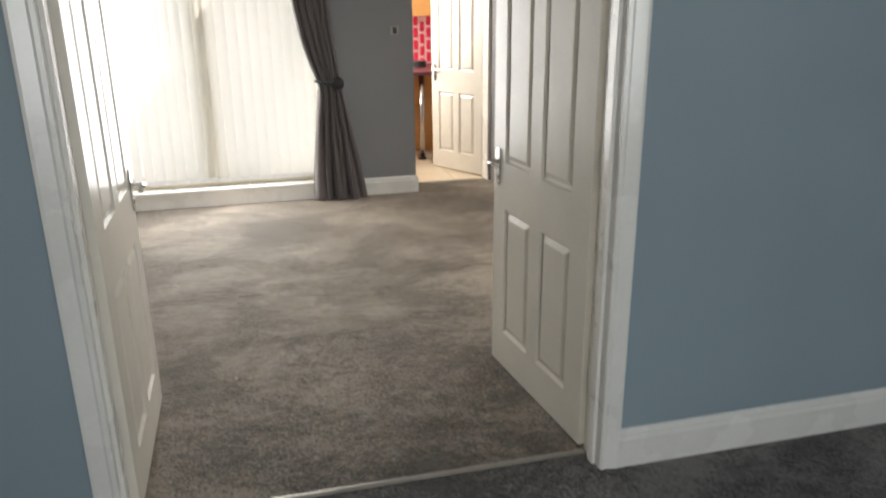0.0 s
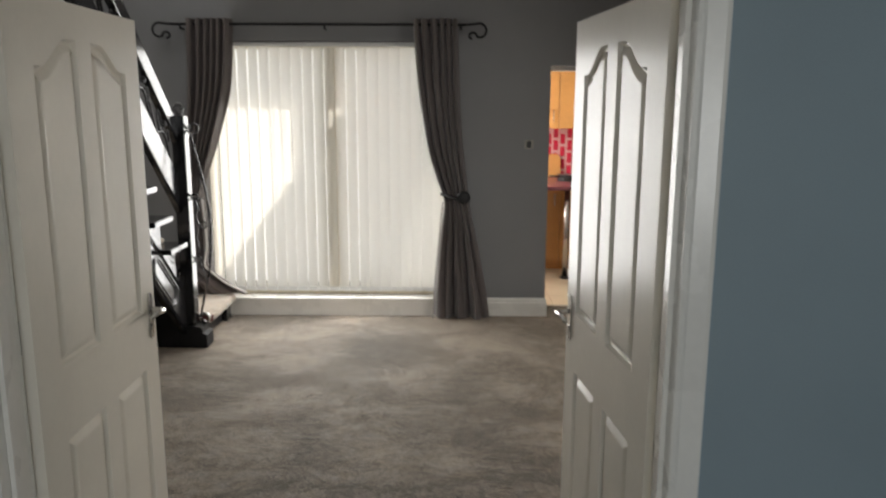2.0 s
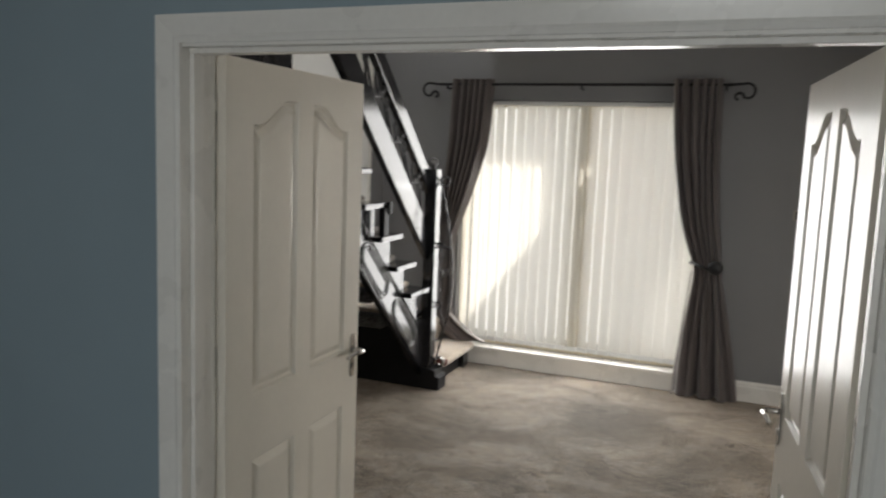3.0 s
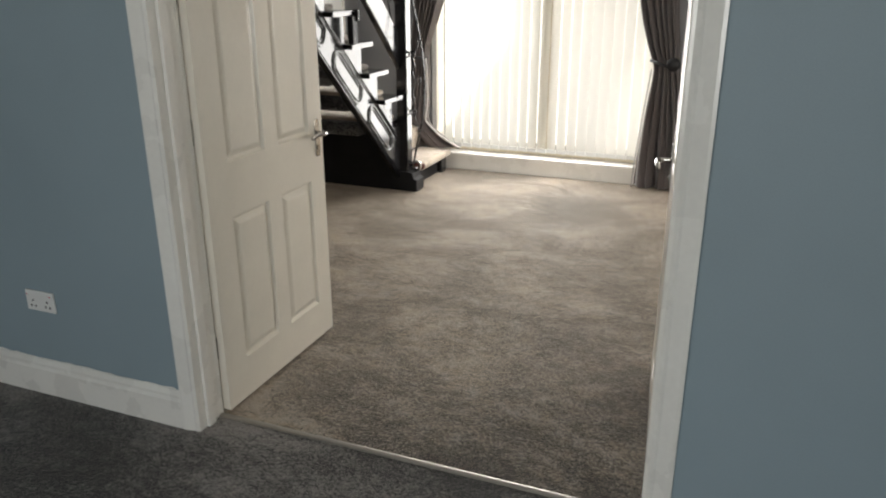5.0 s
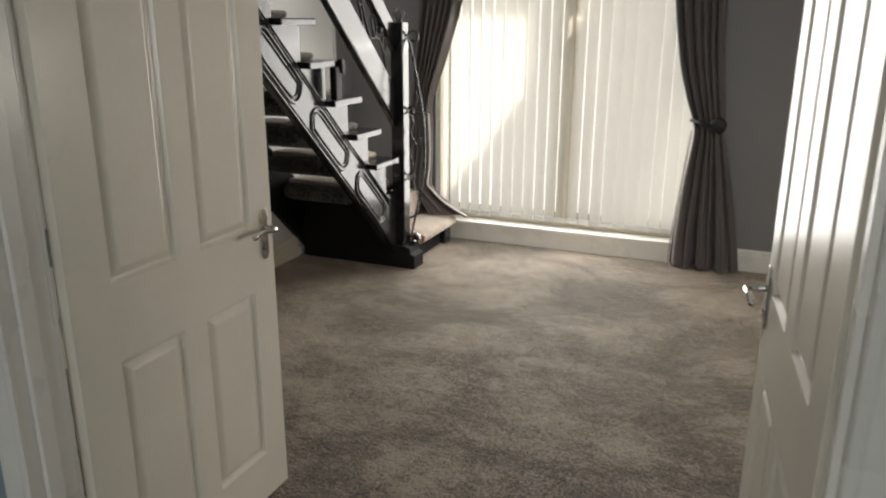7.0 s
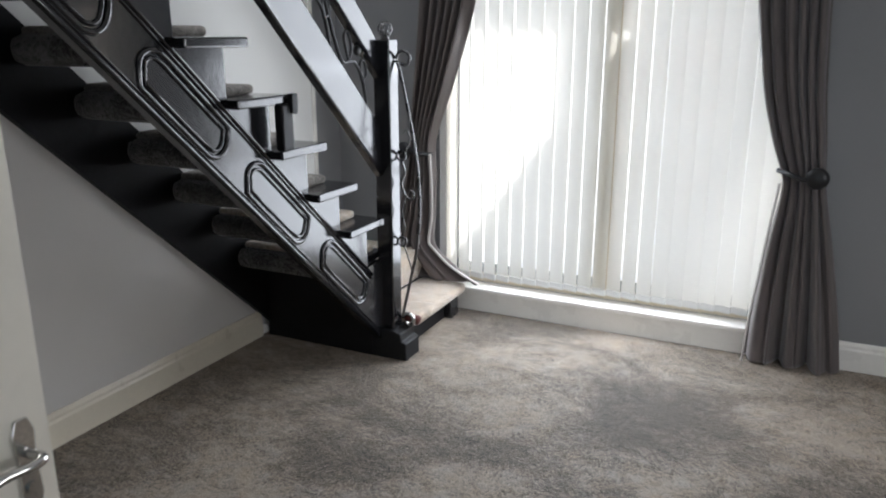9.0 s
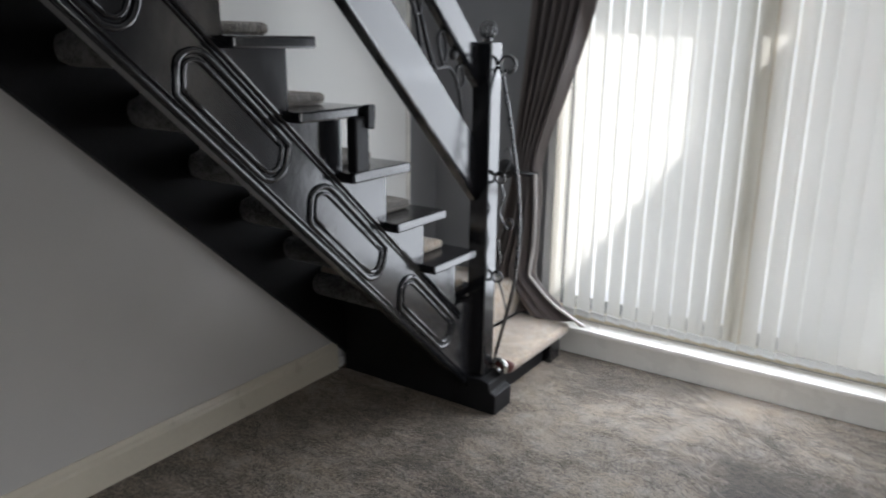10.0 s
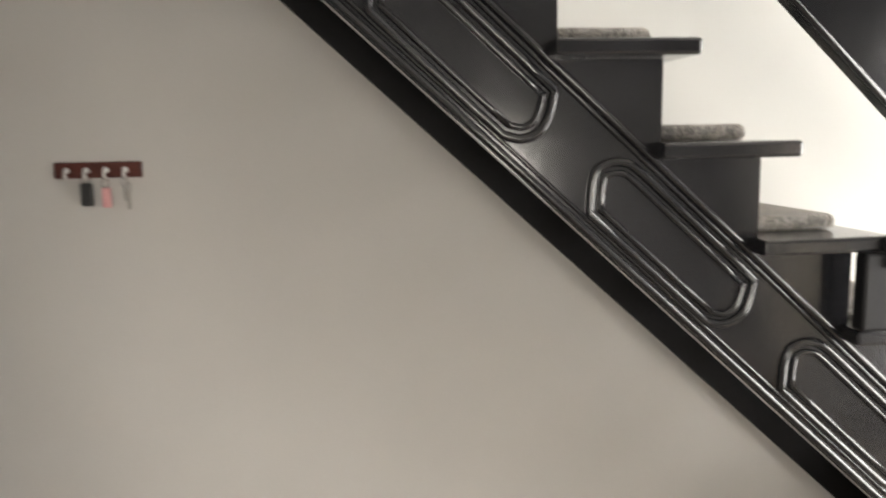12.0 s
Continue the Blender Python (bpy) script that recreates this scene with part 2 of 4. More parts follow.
def structure(name, bm, mat, label="", category=""):
    return tagged(part(name, bm, mat), label, category, kind="structure")

# ---- rooms ----
CEIL_A, CEIL_B, FAR, LEFT = 2.5, 2.7, 4.27, -2.24


def slope(y):
    """Height of the underside of the stair's strings."""
    return 1.456 - 0.916 * (y - 1.913)


def pieces(*boxes):
    bm = bmesh.new()
    for b in boxes:
        box(bm, *b)
    return bm


structure("floor_front", boxed(-3.1, 3.1, -4.7, 0.117, -0.12, 0.0), M_CARPET_DARK, "charcoal deep pile carpet", "carpet")
structure("floor_back", boxed(-3.1, 3.1, 0.117, 4.57, -0.12, 0.0), M_CARPET, "grey-brown deep pile carpet with brushed patches", "carpet")
structure("floor_kitchen_base", boxed(0.4, 3.5, 4.57, 7.3, -0.14, -0.012), M_GROUT, "pale screed under the kitchen tiles", "floor")
structure("ground", boxed(-400, 400, -400, 400, -0.4, -0.25), M_PAVE, "pale paved garden ground", "ground")
structure("ceiling_front_room", boxed(-3.1, 3.1, -4.7, 0.0, CEIL_A, CEIL_A + 0.15), M_CEIL, "plain white ceiling", "ceiling")
structure("ceiling_back_room", boxed(-1.36, 2.3, 0.12, FAR, CEIL_B, CEIL_B + 0.15), M_CEIL,
          "plain white ceiling with a stairwell", "ceiling")
structure("roof_kitchen", boxed(0.4, 3.6, 4.58, 7.4, 2.625, 2.79), M_GROUT, "flat roof of the kitchen wing", "roof")
structure("ceiling_kitchen", boxed(0.4, 3.5, 4.57, 7.3, 2.5, 2.62), M_CEIL, "plain white kitchen ceiling", "ceiling")
OPEN_L, OPEN_R, OPEN_T = -0.752, 0.935, 2.006
for nm, y0, y1, top, mat, lab in (("wall_divider_front", 0.0, 0.06, CEIL_A, M_BLUE, "blue-grey painted wall round a double doorway"),
                                  ("wall_divider_back", 0.06, 0.12, CEIL_B, M_GREY, "grey painted wall round a double doorway")):
    structure(nm, prism([(-3.1, 0), (OPEN_L, 0), (OPEN_L, OPEN_T), (OPEN_R, OPEN_T), (OPEN_R, 0), (3.1, 0), (3.1, top), (-3.1, top)], "y", y0, y1), mat, lab, "wall")
structure("wall_front_left", boxed(-3.1, -3.0, -4.7, 0, 0, CEIL_A), M_BLUE, "blue-grey painted wall", "wall")
structure("wall_front_right", boxed(3.0, 3.1, -4.7, 0, 0, CEIL_A), M_BLUE, "blue-grey painted wall", "wall")
structure("wall_front_south", pieces((-3.0, -0.4, -4.7, -4.6, 0, CEIL_A), (1.4, 3.0, -4.7, -4.6, 0, CEIL_A), (-0.4, 1.4, -4.7, -4.6, 0, 0.75),
                                     (-0.4, 1.4, -4.7, -4.6, 2.05, CEIL_A)), M_BLUE, "blue-grey painted wall with a window opening", "wall")

# the wall beside the stairs: taupe below the flight, cream above it, grey by the window
y_foot, y_top = 1.913 + 1.616 / 0.916, 1.913 - (CEIL_B - 1.616) / 0.916
structure("wall_stairs_lower", prism([(0.12, 0), (y_foot, 0), (y_top, CEIL_B), (0.12, CEIL_B)], "x", LEFT - 0.15, LEFT), M_TAUPE,
          "taupe painted wall under the staircase", "wall")
structure("wall_stairs_upper", prism([(y_foot, 0), (3.98, 0), (3.98, 5.0), (0.12, 5.0), (0.12, CEIL_B), (y_top, CEIL_B)], "x", LEFT - 0.15, LEFT), M_CREAM,
          "cream painted stairwell wall", "wall")
structure("wall_stairs_end", boxed(LEFT - 0.15, LEFT - 0.02, 3.98, FAR, 0, 5.0), M_GREY, "grey painted recess beside the window", "wall")
structure("trim_stairwell_corner", boxed(LEFT - 0.02, LEFT + 0.012, 3.955, 3.985, 0, 5.0, 0.004), M_TRIM, "narrow white corner strip", "trim")
structure("wall_stairwell_side", boxed(-1.36, -1.26, 0.12, FAR, CEIL_B + 0.15, 5.0), M_CREAM, "cream stairwell wall above the ceiling", "wall")
structure("wall_stairwell_end", boxed(LEFT - 0.15, -1.26, FAR, FAR + 0.15, CEIL_B, 5.0), M_GREY, "grey stairwell wall above the window", "wall")
structure("wall_stairwell_south", boxed(LEFT, -1.36, 0.06, 0.12, CEIL_B, 5.0), M_CREAM, "cream stairwell end wall", "wall")
structure("ceiling_stairwell", pieces((LEFT, -1.36, 0.12, 1.6, 5.0, 5.1), (LEFT, -1.36, 3.0, FAR, 5.0, 5.1), (LEFT, -2.1, 1.6, 3.0, 5.0, 5.1), (-1.46, -1.36, 1.6, 3.0, 5.0, 5.1)),
          M_CEIL, "white stairwell ceiling with a roof light", "ceiling")
structure("wall_back_right", pieces((2.3, 2.4, 0.12, 1.25, 0, CEIL_B), (2.3, 2.4, 2.75, FAR, 0, CEIL_B), (2.3, 2.4, 1.25, 2.75, 0, 0.72), (2.3, 2.4, 1.25, 2.75, 1.68, CEIL_B)), M_GREY, "grey painted wall", "wall")

# Unseen panel added behind the side opening to block the sun.
structure("side_sun_blocker", boxed(2.401, 2.44, 1.2, 2.8, 0.65, 1.75), M_SUN_BLOCKER, "unseen pale panel added to keep sun out of the side opening", "window")

# the window wall with the thick opening to the kitchen
WX0, WX1, WZ0, WZ1 = -1.55, 0.42, 0.15, 2.17
KX0, KX1, KZ = 1.158, 1.925, 1.993
structure("wall_window", pieces((LEFT - 0.15, WX0, FAR, 4.57, 0, CEIL_B), (WX1, KX0, FAR, 4.57, 0, CEIL_B), (KX1, 2.4, FAR, 4.57, 0, CEIL_B),
                                (WX0, WX1, FAR, 4.57, WZ1, CEIL_B), (WX0, WX1, FAR, 4.57, 0, WZ0 - 0.03), (KX0, KX1, FAR, 4.57, KZ, CEIL_B)), M_GREY,
          "dark grey painted wall round the garden window", "wall")
structure("wall_kitchen", pieces((3.4, 3.5, 4.57, 7.3, 0, 2.5), (0.4, 0.5, 4.57, 5.1, 0, 2.5), (0.4, 0.5, 6.1, 7.3, 0, 2.5), (0.4, 0.5, 5.1, 6.1, 0, 1.05),
                                 (0.4, 0.5, 5.1, 6.1, 2.15, 2.5), (0.5, 3.4, 7.2, 7.3, 0, 2.5), (2.4, 3.4, 4.5, 4.57, 0, 2.5)), M_CREAM, "cream painted kitchen wall", "wall")


def skirting(name, y_out, x0, x1, side, height=0.145, mat=M_TRIM, axis="x"):
    """A moulded skirting board along x (or y) on a wall at y_out; side is the way it stands out."""
    prof = [(0, 0), (0.018, 0), (0.018, height * 0.72), (0.013, height * 0.8), (0.013, height * 0.88), (0.006, height), (0, height)]
    out = [(y_out + side * u, v) for u, v in prof]
    return structure(name, prism(out, axis, x0, x1), mat, "painted moulded skirting board", "skirting")


skirting("baseboard_front_left", 0.0, -3.0, -0.790, -1, 0.155)
rnd = random.Random(4)
bm = bmesh.new()
line = [(-3.0 + 0.02 * k, -0.002, 0.1545 + rnd.uniform(0, 0.004)) for k in range(110)]
wob = [rnd.uniform(0.3, 1.0) * (0.5 + 0.5 * math.sin(k * 0.31)) + 0.2 for k in range(110)]
tube(bm, line, 0.0065, 6, taper=lambda f: wob[min(109, int(f * 109))])
structure("trim_caulk_bead", bm, M_TRIM, "uneven white caulk bead along the skirting", "caulk")
skirting("baseboard_front_right", 0.0, 0.976, 3.0, -1, 0.155)
skirting("baseboard_stairs", LEFT, 0.12, 3.36, 1, 0.15, M_SKIRT, "y")
structure("trim_skirting_end", boxed(LEFT + 0.001, LEFT + 0.026, 3.361, 3.395, 0.012, 0.06, 0.004), M_TRIM, "small white block at the skirting end", "trim")
skirting("baseboard_window", FAR, WX1 + 0.02, KX0, -1, 0.15)
skirting("baseboard_kitchen_jamb", KX0, FAR - 0.018, 4.52, 1, 0.15, M_TRIM, "y")
skirting("baseboard_right", FAR, KX1 + 0.06, 2.3, -1, 0.15)

# ---- double doorway ----


def architrave(parent, x0, x1, z1, y, out, w=0.07):
    """Three mitred moulded boards round an opening, on a wall at y, standing out by the sign of out."""
    prof = [(0.0, 0.0), (0.0, 0.010), (0.012, 0.014), (0.020, 0.011), (0.046, 0.017), (0.060, 0.020), (w, 0.020), (w, 0.0)]
    for nm, path in (("upright", [((x0, 0), (-1, 0)), ((x0, z1), (-1, 1))]), ("upright", [((x1, 0), (1, 0)), ((x1, z1), (1, 1))]),
                     ("head", [((x0, z1), (-1, 1)), ((x1, z1), (1, 1))])):
        bm = bmesh.new()
        rings = []
        for (x, z), (dx, dz) in path:
            rings.append([bm.verts.new((x + dx * u, y + out * v, z + dz * u)) for u, v in prof])
        a, b = rings
        for k in range(len(prof)):
            j = (k + 1) % len(prof)
            bm.faces.new((a[k], a[j], b[j], b[k]))
        bm.faces.new(a)
        bm.faces.new(b[::-1])
        part(nm, bm, M_TRIM, parent)


frame_ob = thing("door_frame_1", pose(0.08, 0.06, 0), "white gloss painted frame of the double doorway", "door frame", kind="structure")
architrave(frame_ob, -0.720, 0.906, 1.984, 0.0, -1)
architrave(frame_ob, -0.720, 0.906, 1.984, 0.12, 1)
part("lining", boxed(OPEN_L, -0.722, 0.0, 0.12, 0, 1.976), M_TRIM, frame_ob)
part("lining", boxed(0.905, OPEN_R, 0.0, 0.12, 0, 1.976), M_TRIM, frame_ob)
part("lining", boxed(OPEN_L, OPEN_R, 0.0, 0.12, 1.976, OPEN_T), M_TRIM, frame_ob)
part("stop", boxed(-0.722, -0.708, 0.03, 0.072, 0, 1.962, 0.002), M_TRIM, frame_ob)
part("stop", boxed(0.891, 0.905, 0.03, 0.072, 0, 1.962, 0.002), M_TRIM, frame_ob)
part("stop", boxed(-0.722, 0.905, 0.03, 0.072, 1.962, 1.976, 0.002), M_TRIM, frame_ob)
structure("trim_threshold", prism([(0.102, 0.0), (0.107, 0.005), (0.117, 0.007), (0.127, 0.005), (0.132, 0.0)], "x", -0.722, 0.905), M_STEEL,
          "thin metal carpet bar across the doorway", "threshold")


def inset(loop, d):
    """The outline moved inwards by d; anticlockwise (u, v) pairs."""
    out = []
    n = len(loop)
    for i in range(n):
        a, b, c = Vector(loop[i - 1]), Vector(loop[i]), Vector(loop[(i + 1) % n])
        p, q = (b - a).normalized(), (c - b).normalized()
        m = (Vector((-p.y, p.x)) + Vector((-q.y, q.x)))
        m /= max(0.4, 1 + p.dot(q))
        out.append(tuple(b + m * d))
    return out


def arch_panel(u0, u1, v0, low, high, rise_right):
    """A tall panel whose top swings up in an ogee to one side."""
    n = 12
    top = []
    for i in range(n + 1):
        f = i / n
        g = f if rise_right else 1 - f
        s = 0.0 if g < 0.12 else (0.5 - 0.5 * math.cos(math.pi * min(1, (g - 0.12) / 0.66)))
        top.append((u0 + (u1 - u0) * f, low + (high - low) * s))
    return [(u0, v0), (u1, v0)] + top[::-1]


def door_leaf(parent, w, h, mat, panels, thick=0.035):
    """A leaf in its own metres: x along it from the hinge, y across it, z up; panels are sunk in both faces."""
    bm = bmesh.new()
    for y, s in ((0.0, -1), (thick, 1)):
        edges = []
        for loop in [[(0, 0), (w, 0), (w, h), (0, h)]] + panels:
            vs = [bm.verts.new((u, y, v)) for u, v in loop]
            edges += [bm.edges.new((vs[i], vs[(i + 1) % len(vs)])) for i in range(len(vs))]
            if loop is not None and len(loop) >= 4 and loop in panels:
                last = vs
                for d, dep in ((0.007, 0.013), (0.015, 0.015), (0.034, 0.004), (0.040, 0.002)):
                    nxt = [bm.verts.new((u, y - s * dep, v)) for u, v in inset(loop, d)]
                    for i in range(len(vs)):
                        j = (i + 1) % len(vs)
                        bm.faces.new((last[i], last[j], nxt[j], nxt[i]))
                    last = nxt
                bm.faces.new(last)
        bmesh.ops.triangle_fill(bm, use_beauty=True, use_dissolve=False, edges=edges, normal=(0, s, 0))
    rim = [(0, 0), (w, 0), (w, h), (0, h)]
    for i in range(4):
        (u, v), (p, q) = rim[i], rim[(i + 1) % 4]
        bm.faces.new([bm.verts.new(c) for c in ((u, 0, v), (p, 0, q), (p, thick, q), (u, thick, v))])
    bmesh.ops.remove_doubles(bm, verts=bm.verts, dist=0.0002)
    return part("leaf", bm, mat, parent, local=True)


def lever_handle(parent, u, z, y, s, turn):
    """Back plate and lever on the face at y that looks along s; the lever points along turn."""
    plate = part("back_plate", prism([(u - 0.011, z - 0.085), (u + 0.011, z - 0.085), (u + 0.020, z - 0.066), (u + 0.017, z + 0.01), (u + 0.020, z + 0.055), (u + 0.011, z + 0.08),
                                       (u - 0.011, z + 0.08), (u - 0.020, z + 0.055), (u - 0.017, z + 0.01), (u - 0.020, z - 0.066)], "y", y, y + s * 0.007, 0.0015), M_CHROME, parent,
                 "chrome back plate", local=True)
    bm = bmesh.new()
    tube(bm, spline([(u, y + s * 0.005, z + 0.02), (u, y + s * 0.045, z + 0.02), (u + turn * 0.025, y + s * 0.056, z + 0.021),
                     (u + turn * 0.07, y + s * 0.054, z + 0.025), (u + turn * 0.115, y + s * 0.05, z + 0.016)], 5), 0.0085, 10)
    part("lever", bm, M_CHROME, plate, "chrome lever", local=True, smooth=True)
    bm = bmesh.new()
    tube(bm, [(u, y + s * 0.004, z - 0.045), (u, y + s * 0.012, z - 0.045)], 0.011, 12)
    part("turn_button", bm, M_CHROME, plate, local=True)


def panel_door(name, hinge, free, h, thick_side, label, mat=M_GLOSS, handle_sides=(0, 1), hinges=True):
    a, b = Vector(hinge), Vector(free)
    w = (b - a).length
    ang = math.degrees(math.atan2(b.y - a.y, b.x - a.x))
    d = thing(name, pose(a.x, a.y, 0.012, 0, 0, ang), label, "door", kind="")
    d.matrix_basis = d.matrix_basis @ pose(0, 0 if thick_side > 0 else -0.035, 0)
    PLACED[d] = d.matrix_basis.copy()
    k = w / 0.82
    cols = ((0.132 * k, 0.374 * k), (0.467 * k, 0.708 * k))
    panels = []
    for i, (u0, u1) in enumerate(cols):
        panels.append([(u0, 0.17), (u1, 0.17), (u1, 0.756), (u0, 0.756)])
        panels.append(arch_panel(u0, u1, 0.963, 1.782, 1.862, i == 0))
    door_leaf(d, w, h, mat, panels)
    for side in handle_sides:
        lever_handle(d, w - 0.05, 0.940, 0.035 if side else 0.0, 1 if side else -1, -1)
    if hinges:
        for z in (0.22, 1.05, 1.72):
            bm = bmesh.new()
            tube(bm, [(-0.004, 0.0 if thick_side < 0 else 0.035, z), (-0.004, 0.0 if thick_side < 0 else 0.035, z + 0.09)], 0.006, 8)
            part("hinge", bm, M_CHROME, d, "steel hinge", local=True)
    return d


panel_door("left_door", (-0.694, 0.143), (-0.702, 0.958), 1.962, 1, "white gloss four-panel door with arched panels, standing open")
panel_door("right_door", (0.889, 0.146), (0.806, 0.966), 1.962, -1, "white gloss four-panel door with arched panels, standing open")

# double sockets


def wall_socket(m, label):
    """A double socket: x along the wall, -y out of it, z up from the plate's centre."""
    ob = thing("wall_socket", m, label, "socket")
    part("plate", boxed(-0.073, 0.073, -0.010, -0.001, -0.043, 0.043, 0.003), M_PLASTIC, ob, local=True)
    for f in (-1, 1):
        part("switch", boxed(f * 0.059 - 0.006, f * 0.059 + 0.006, -0.014, -0.009, 0.015, 0.033, 0.001), M_PLASTIC, ob, local=True)
        part("switch_mark", boxed(f * 0.059 - 0.004, f * 0.059 + 0.004, -0.0147, -0.0138, 0.026, 0.030), M_TILE, ob, "red switch mark", local=True)
        for dx, dz in ((0, 0.001), (-0.011, -0.021), (0.011, -0.021)):
            part("pin_hole", boxed(f * 0.037 + dx - 0.004, f * 0.037 + dx + 0.004, -0.0108, -0.0095, dz - 0.004, dz + 0.004), M_DARK, ob, local=True)


wall_socket(pose(-1.435, 0, 0.42), "white plastic double wall socket above the skirting")
wall_socket(pose(LEFT, 1.415, 0.222, 0, 0, 90), "white plastic double wall socket low on the taupe wall")

# ---- garden window ----
win = thing("window_1", pose(-0.57, 4.39, WZ0), "cream framed full-height garden window behind blinds", "window", kind="structure")
fy0, fy1 = 4.375, 4.43
for x0, x1, z0, z1 in ((WX0, WX0 + 0.045, WZ0, WZ1), (WX1 - 0.045, WX1, WZ0, WZ1), (-0.60, -0.51, WZ0 + 0.05, WZ1 - 0.05), (WX0 + 0.045, WX1 - 0.045, WZ0, WZ0 + 0.05),
                       (WX0 + 0.045, WX1 - 0.045, WZ1 - 0.05, WZ1)):
    deep = x0 == -0.60
    part("frame_bar", boxed(x0, x1, 4.385 if deep else fy0, 4.50 if deep else fy1, z0, z1, 0.004), M_UPVC, win)
for x0, x1 in ((WX0 + 0.045, -0.60), (-0.51, WX1 - 0.045)):
    g = part("pane", boxed(x0 - 0.004, x1 + 0.004, 4.392, 4.398, WZ0 + 0.046, WZ1 - 0.046), M_GLASS, win)
    g.visible_shadow = False
structure("window_sill", boxed(WX0 - 0.04, WX1 + 0.03, FAR - 0.035, 4.375, WZ0 - 0.025, WZ0, 0.005), M_TRIM, "white painted low window sill", "window sill")
structure("trim_window_apron", boxed(WX0 - 0.04, WX1 + 0.02, FAR - 0.02, FAR, 0, WZ0 - 0.025, 0.002), M_TRIM, "white painted board below the sill", "trim")

blind = thing("vertical_blind", pose(-0.57, 4.33, 0.2), "closed cream fabric vertical blinds glowing in daylight", "blinds")
part("head_rail", boxed(WX0 + 0.01, WX1 - 0.01, 4.31, 4.36, 2.135, 2.165, 0.004), M_PLASTIC, blind, "white head rail")
slat_n, slat_w, slat_h = 23, 0.0895, 1.945
bm = bmesh.new()
cols = [[bm.verts.new((slat_w * (i / 6 - 0.5), 0.009 * (1 - (2 * i / 6 - 1) ** 2), z)) for i in range(7)] for z in (0, 0.06, slat_h)]
for a, b in zip(cols, cols[1:]):
    for i in range(6):
        bm.faces.new((a[i], a[i + 1], b[i + 1], b[i]))
slat_mesh = None
rnd = random.Random(4)
for i in range(slat_n):
    m = pose(WX0 + 0.05 + (WX1 - WX0 - 0.1) * i / (slat_n - 1), 4.335, 0.185, 0, 0, -15 + rnd.uniform(-5, 5))
    if slat_mesh is None:
        s0 = part("slat", bm, M_BLIND, blind, local=True, smooth=True)
        slat_mesh = s0.data
    else:
        s0 = new("slat", slat_mesh)
        s0.parent = blind
    s0.matrix_basis = PLACED[blind].inverted() @ m
    wgt = boxed(-0.045, 0.045, -0.003, 0.009, 0.0, 0.035) if i == 0 else None
    if wgt is not None:
        w0 = part("weight", wgt, M_PLASTIC, s0, local=True)
        weight_mesh = w0.data
    else:
        w0 = new("weight", weight_mesh)
        w0.parent = s0
for dy in (-0.018, 0.022):
    bm = bmesh.new()
    tube(bm, [(WX0 + 0.04 + 0.01 * k, 4.337 + dy, 0.202 - 0.004 * abs(math.sin(k * 0.37))) for k in range(189)], 0.0018, 5)
    part("bead_chain", bm, M_PLASTIC, blind)

# curtain rod with scrolled ends
rod = thing("curtain_rod", pose(-0.6, 4.19, 2.28), "black wrought-iron curtain rod with scrolled ends", "curtain rod")
RY, RZ = 4.19, 2.285
part("pole", tube(bmesh.new(), [(-1.72, RY, RZ), (0.5, RY, RZ)], 0.011, 10), M_ROD, rod, smooth=True)


def scroll_points(cx, cz, r0, r1, a0, a1, flip=1, n=26):
    return [(cx + flip * (r0 + (r1 - r0) * k / n) * math.cos(a0 + (a1 - a0) * k / n), cz + (r0 + (r1 - r0) * k / n) * math.sin(a0 + (a1 - a0) * k / n)) for k in range(n + 1)]


for ex, f in ((0.5, 1), (-1.72, -1)):
    pts = [(ex, RY, RZ), (ex + f * 0.05, RY, RZ + 0.004)]
    pts += [(x, RY, z) for x, z in scroll_points(ex + f * 0.10, RZ - 0.045, 0.055, 0.045, math.pi / 2, -math.pi * 0.6, f)]
    pts += [(x, RY, z) for x, z in scroll_points(ex + f * 0.045, RZ - 0.085, 0.035, 0.015, 0, math.pi * 1.5, f)]
    part("scroll", tube(bmesh.new(), spline(pts, 2), 0.0095, 8), M_ROD, rod, smooth=True)
for bx in (-0.57, -1.66, 0.46):
    bm = tube(bmesh.new(), [(bx, RY, RZ), (bx, RY, RZ - 0.03), (bx, FAR, RZ - 0.03)], 0.009, 8)
    part("bracket", bm, M_ROD, rod)


